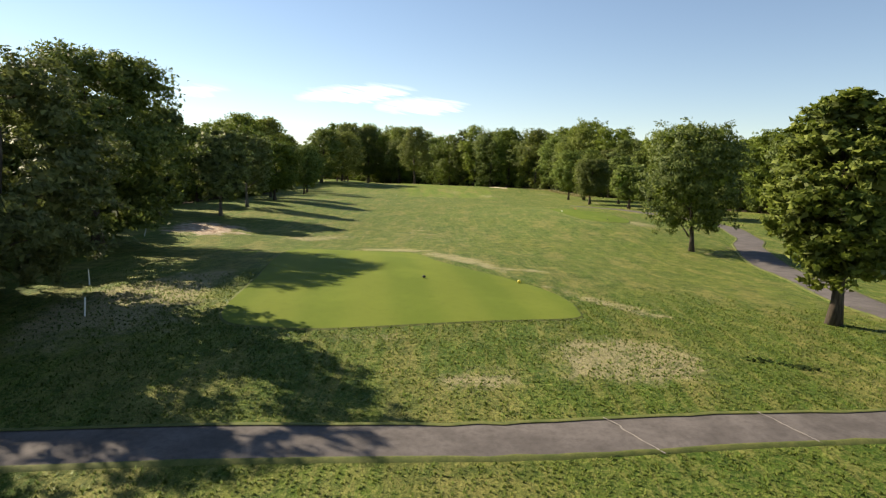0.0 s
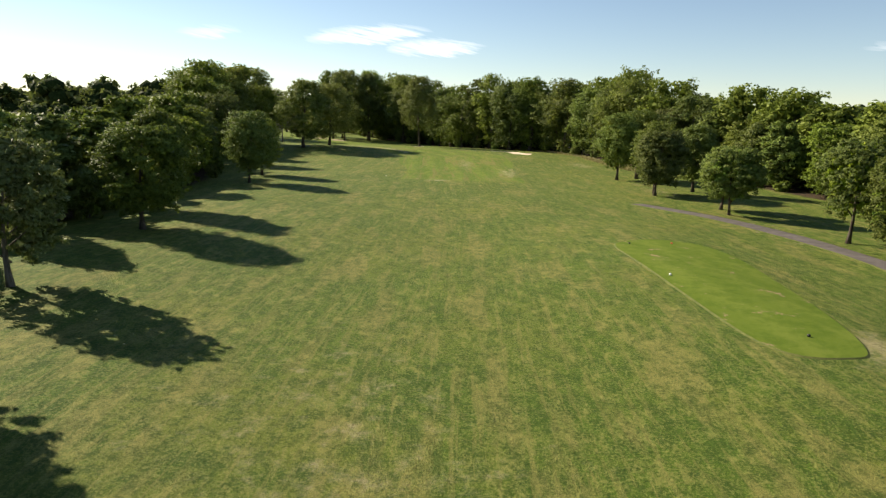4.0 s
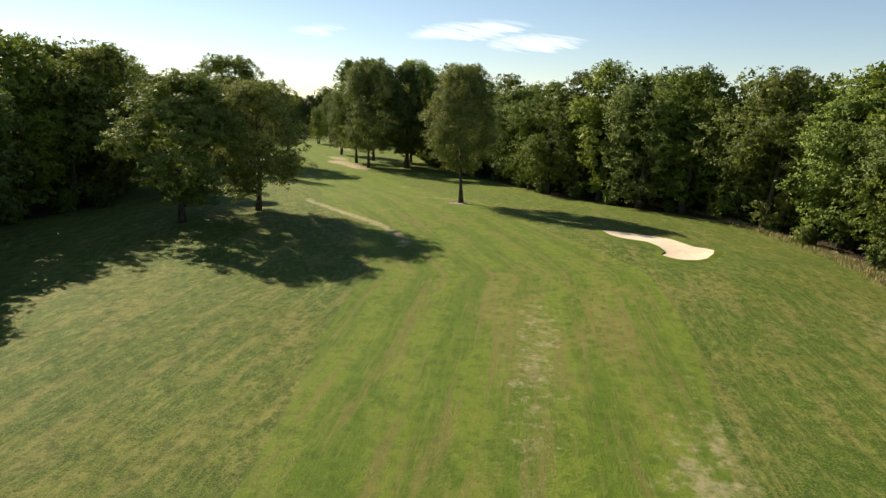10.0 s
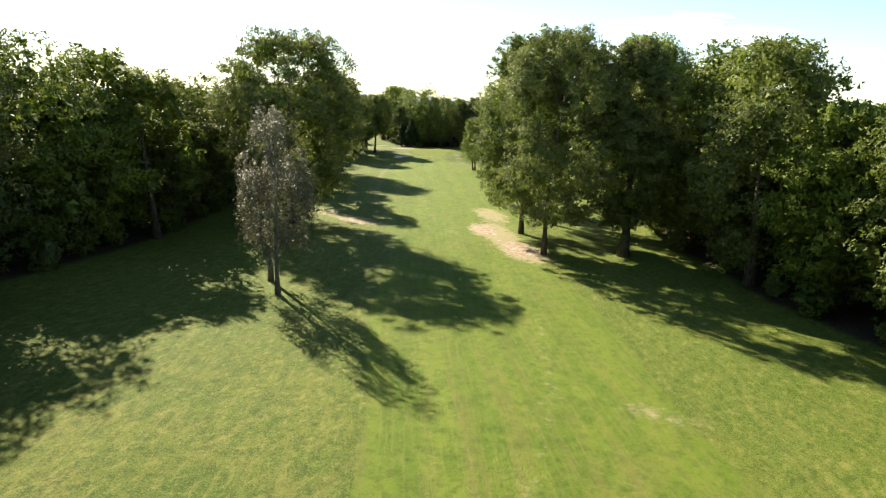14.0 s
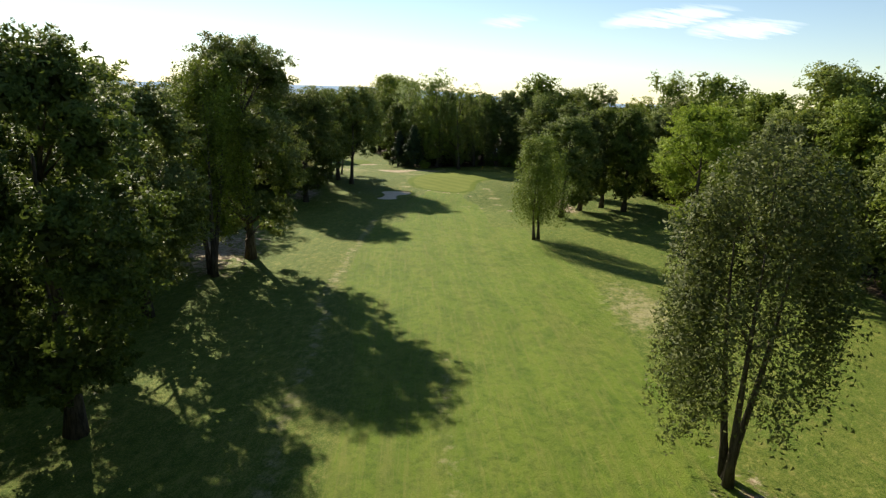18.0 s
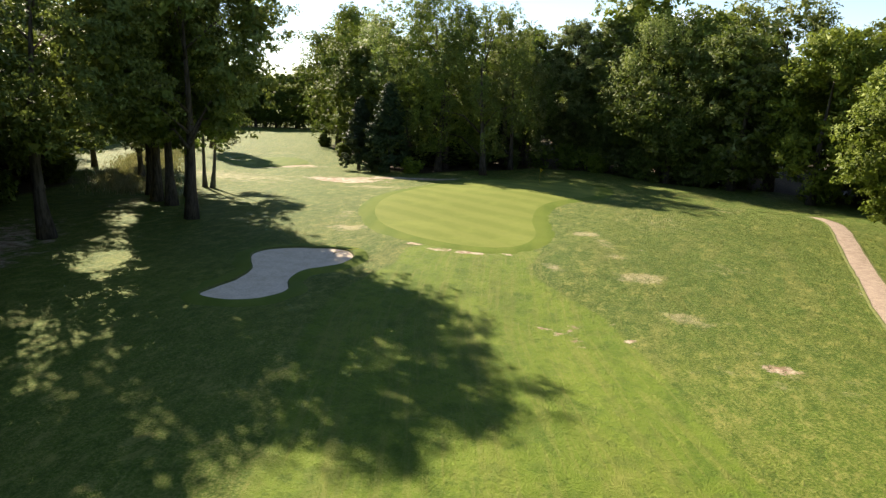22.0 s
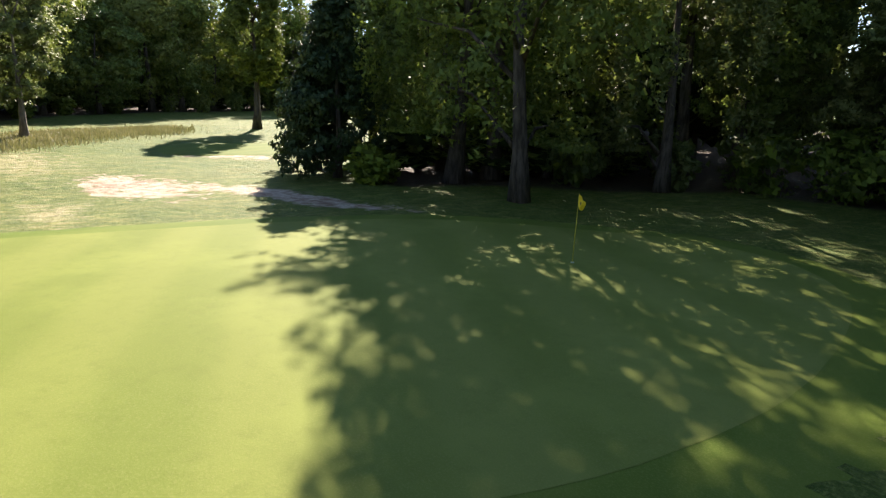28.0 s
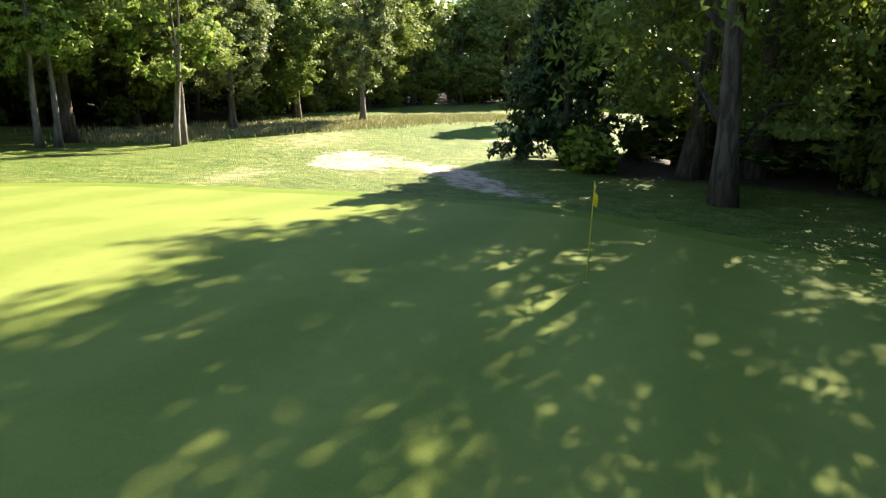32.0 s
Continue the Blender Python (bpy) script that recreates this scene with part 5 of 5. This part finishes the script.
marker(-0.8, 27.4, 0.075, BLACK, "dark tee marker ball on the first tee")
marker(3.6, 28.6, 0.085, YELLOW_PAINT, "yellow tee marker ball on the first tee")
marker(18.8, 71.4, 0.085, BLACK, "dark tee marker ball on the forward tee")
marker(16.2, 94.8, 0.085, BLACK, "dark tee marker ball on the forward tee")
marker(20.1, 95.6, 0.085, RED_PAINT, "red tee marker ball on the forward tee")
marker(15.6, 82.4, 0.085, WHITE_PAINT, "white tee marker ball on the forward tee")
marker(-12.4, 159.9, 0.085, WHITE_PAINT, "white distance marker in the fairway's edge")


def stake(x, y, lean):
    ob = thing("boundary_stake", "thin white boundary stake in the rough", "stake", "boundary stakes",
               at=Matrix.Translation((x, y, land_at(x, y))) @ Matrix.Rotation(lean, 4, "Y"))
    v, f = tube([(0, 0, -0.1), (0, 0, 0.6), (0, 0, 0.66)], [0.028, 0.026, 0.012], 8)
    part("post", mesh_of("post", v, f), WHITE_PAINT, ob)


stake(-12.1, 20.7, 0.05)
stake(-14.6, 25.4, -0.04)
stake(-21.5, 44.5, 0.25)


def rake():
    x, y = -145.6, 458.6
    ob = thing("bunker_rake", "bunker rake lying with its handle propped on the sand's lip", "rake",
               at=Matrix.Translation((x, y, land_at(x, y) + 0.10)) @ Matrix.Rotation(radians(20), 4, "Z") @ Matrix.Rotation(radians(-14), 4, "Y"))
    v, f = tube([(0, 0, 0), (0.9, 0, 0.01), (1.7, 0, 0)], [0.016, 0.015, 0.014], 8)
    part("handle", mesh_of("handle", v, f, True), YELLOW_PAINT, ob)
    v, f = tube([(0, -0.3, 0), (0, 0.3, 0)], [0.025, 0.025], 6)
    head = part("head", mesh_of("head", v, f), BLACK, ob)
    for k in range(9):
        v, f = tube([(0, -0.28 + 0.07 * k, 0), (0, -0.28 + 0.07 * k, -0.08)], [0.009, 0.004], 5)
        part("tine", mesh_of("tine", v, f), BLACK, head)


rake()


def mulch_ring(x, y, radius):
    rng = random.Random(8)
    bm = bmesh.new()
    bmesh.ops.create_grid(bm, x_segments=26, y_segments=26, size=radius)
    for v in list(bm.verts):
        if v.co.xy.length > radius * (1 + 0.05 * math.sin(5 * math.atan2(v.co.y, v.co.x))):
            bm.verts.remove(v)
            continue
        v.co.z = land_at(x + v.co.x, y + v.co.y) - land_at(x, y) + 0.02 + 0.12 * (1 - (v.co.xy.length / radius) ** 2) + rng.uniform(0, 0.03)
    ob = thing("mulch_ring", "round bed of pale bark chips at a lone tree's foot", "mulch", at=Matrix.Translation((x, y, land_at(x, y))))
    part("bed", bm, MULCH, ob)
    pieces = []
    for k in range(500):
        w, r = rng.uniform(0, 6.283), radius * math.sqrt(rng.random()) * 1.04
        c = Vector((math.cos(w) * r, math.sin(w) * r, 0.07 + 0.12 * max(0, 1 - (r / radius) ** 2)))
        a = Vector((rng.uniform(-1, 1), rng.uniform(-1, 1), rng.uniform(-0.3, 0.3))) * 0.09
        b = Vector((-a.y, a.x, rng.uniform(0, 0.05))) * 0.5
        pieces.append(([c - a - b, c + a - b, c + a + b, c - a + b], [(0, 1, 2, 3)]))
    tagged(part("bark_chips", mesh_of("bark_chips", *joined(pieces)), MULCH, ob), kind="stuff")


mulch_ring(-12.9, 260.8, 1.9)

# cracks across the path, filled with grass and grit
for (ax, ay), (bx, by) in (((4.0, 14.35), (4.9, 12.75)), ((8.0, 15.0), (8.7, 13.5))):
    verts, faces = [], []
    for k in range(13):
        t = k / 12
        w = 0.018 + 0.02 * abs(noise.noise((k * 0.7, ax, 1)))
        x, y = ax + (bx - ax) * t + 0.10 * noise.noise((k * 0.5, ay, 4)), ay + (by - ay) * t
        verts += [(x - w, y, land_at(x, y) + 0.056), (x + w, y, land_at(x, y) + 0.056)]
    faces = [(2 * k, 2 * k + 1, 2 * k + 3, 2 * k + 2) for k in range(12)]
    part("filled_crack", mesh_of("filled_crack", verts, faces), CRACK, path_1, "pale grit-filled crack across the tarmac")


def long_grass(name, label, places, blades, tall, seed, material=DRY_GRASS):
    """Rank grass: one sheet of single bent blades along a line of places (x, y, spread)."""
    rng = np.random.default_rng(seed)
    verts, faces = [], []
    for k in range(blades):
        f = rng.uniform(0, len(places) - 1.001)
        i = int(f)
        a, b = np.array(places[i]), np.array(places[i + 1])
        x, y, spread = a + (b - a) * (f - i)
        x, y = x + rng.normal() * spread, y + rng.normal() * spread
        h = tall * rng.uniform(0.5, 1.3)
        w, d = rng.uniform(0, 6.283), rng.uniform(0.1, 0.5) * h
        cx, cy, z = math.cos(w), math.sin(w), land_at(x, y)
        t = 0.025 + 0.02 * rng.random()
        m = len(verts)
        verts += [(x - cy * t, y + cx * t, z - 0.03), (x + cy * t, y - cx * t, z - 0.03),
                  (x + cx * d * 0.4 + cy * t, y + cy * d * 0.4 - cx * t, z + h * 0.6), (x + cx * d * 0.4 - cy * t, y + cy * d * 0.4 + cx * t, z + h * 0.6), (x + cx * d, y + cy * d, z + h)]
        faces += [(m, m + 1, m + 2, m + 3), (m + 3, m + 2, m + 4)]
    ob = thing(name, label, "grass", kind="stuff", me=mesh_of(name, verts, faces))
    ob.data.materials.append(material)
    return ob


long_grass("long_grass", "bank of tall pale dry grass beside the next hole", ((-181, 470, 2.0), (-190, 478, 2.0), (-198, 486, 2.0), (-206, 493, 1.8), (-213, 502, 1.8)), 26000, 0.42, 5)
long_grass("long_grass", "fringe of long dry grass along the wood's bank", ((45, 196, 0.9), (42, 212, 0.9), (40.5, 226, 0.9), (38.5, 246, 0.9), (32, 270, 0.9), (22, 284, 0.9)), 12000, 0.5, 6)

def tuft_field(label, x0, x1, y0, y1, count, seed, barred, tall=0.05):
    """Short uneven rough grass: one sheet of small three-bladed tufts."""
    rng = np.random.default_rng(seed)
    x, y = rng.uniform(x0, x1, count), rng.uniform(y0, y1, count)
    patchy = np.sin(x * 1.3 + np.sin(y * 0.9) * 2) + np.sin(y * 1.7 + np.sin(x * 0.8) * 2) + rng.normal(size=count)
    off = np.maximum(np.abs(x - (x0 + x1) / 2) / (x1 - x0), np.abs(y - (y0 + y1) / 2) / (y1 - y0)) * 2
    keep = (patchy > -1.6) & (rng.random(count) > ease(0.45, 1.0, off + 0.12 * np.sin(x * 0.7) * np.sin(y * 0.6))) & ~barred(x, y)
    x, y = x[keep], y[keep]
    n = len(x)
    z = land(x, y)
    out = []
    for blade in range(3):
        w, h = rng.uniform(0, 6.283, n), tall * rng.uniform(0.5, 1.5, n)
        c, s = np.cos(w), np.sin(w)
        t, d = 0.022 + 0.02 * rng.random(n), h * rng.uniform(0.3, 1.2, n)
        out += [np.stack([x - s * t, y + c * t, z - 0.02], 1), np.stack([x + s * t, y - c * t, z - 0.02], 1), np.stack([x + c * d, y + s * d, z + h], 1)]
    verts = np.stack(out, 1).reshape(-1, 3)
    me = bpy.data.meshes.new("rough_grass")
    me.from_pydata(verts.tolist(), [], np.arange(len(verts)).reshape(-1, 3).tolist())
    me.materials.append(BLADES)
    me.shade_smooth()
    up = rng.normal(size=(len(verts), 3)) * 0.22 + np.array((0, 0, 1.0))
    me.normals_split_custom_set_from_vertices((up / np.linalg.norm(up, axis=1)[:, None]).tolist())
    return thing("rough_grass", label, "grass", kind="stuff", me=me)


path_x, path_y = [p.x for p in path_line], [p.y for p in path_line]
tuft_field("short uneven summer grass beside the path and tee", -19, 22, 5, 30, 60000, 21,
           lambda x, y: (np.abs(y - np.interp(x, path_x, path_y)) < 0.95) | within([tuple(p) for p in smooth_line(tee_line)], x, y))
fringe_line = [tuple(p) for p in offset(green_curve, 1.7)]
tuft_field("coarse dry rough on the mound beside the green", -134, -106, 450, 502, 45000, 22, lambda x, y: within(fringe_line, x, y) | ((x < -122.5 - 1.25 * (y - 452)) & (y < 462)) | (x < -132), 0.04)


def clods(x, y, count, seed):
    rng = random.Random(seed)
    pieces = []
    for k in range(count):
        v, f = lump(np.random.default_rng(seed * 50 + k), (rng.gauss(0, 0.25), rng.gauss(0, 0.14), 0.02), (rng.uniform(0.04, 0.10),) * 2 + (rng.uniform(0.03, 0.06),), 0.6)
        pieces.append((v, f))
    ob = thing("earth_clods", "small heap of dark dug earth in the grass", "soil", at=Matrix.Translation((x, y, land_at(x, y))))
    tagged(part("clods", mesh_of("clods", *joined(pieces)), CORE_SHADE_AND_EARTH, ob), kind="stuff")


clods(10.3, 19.4, 14, 3)
clods(11.2, 18.9, 26, 4)

# ---- distance ----
ridge_verts, ridge_faces = [], []
for k in range(121):
    w = radians(-150 + 2.5 * k)
    r = 3300
    h = 14 + 12 * math.sin(3.1 * w + 1) + 10 * noise.noise((w * 4, 1, 2)) + 16 * math.exp(-((w - radians(124)) / 0.22) ** 2)
    x, y = -60 + math.cos(w) * r, 270 + math.sin(w) * r
    ridge_verts += [(x, y, -10), (x, y, max(4, h))]
ridge_faces = [(2 * k, 2 * k + 2, 2 * k + 3, 2 * k + 1) for k in range(120)]
ridge = thing("backdrop", "low wooded ridge on the horizon, painted haze-blue and glowing", "hill", kind="structure", me=mesh_of("backdrop", ridge_verts, ridge_faces))
ridge.data.materials.append(HAZY_RIDGE)
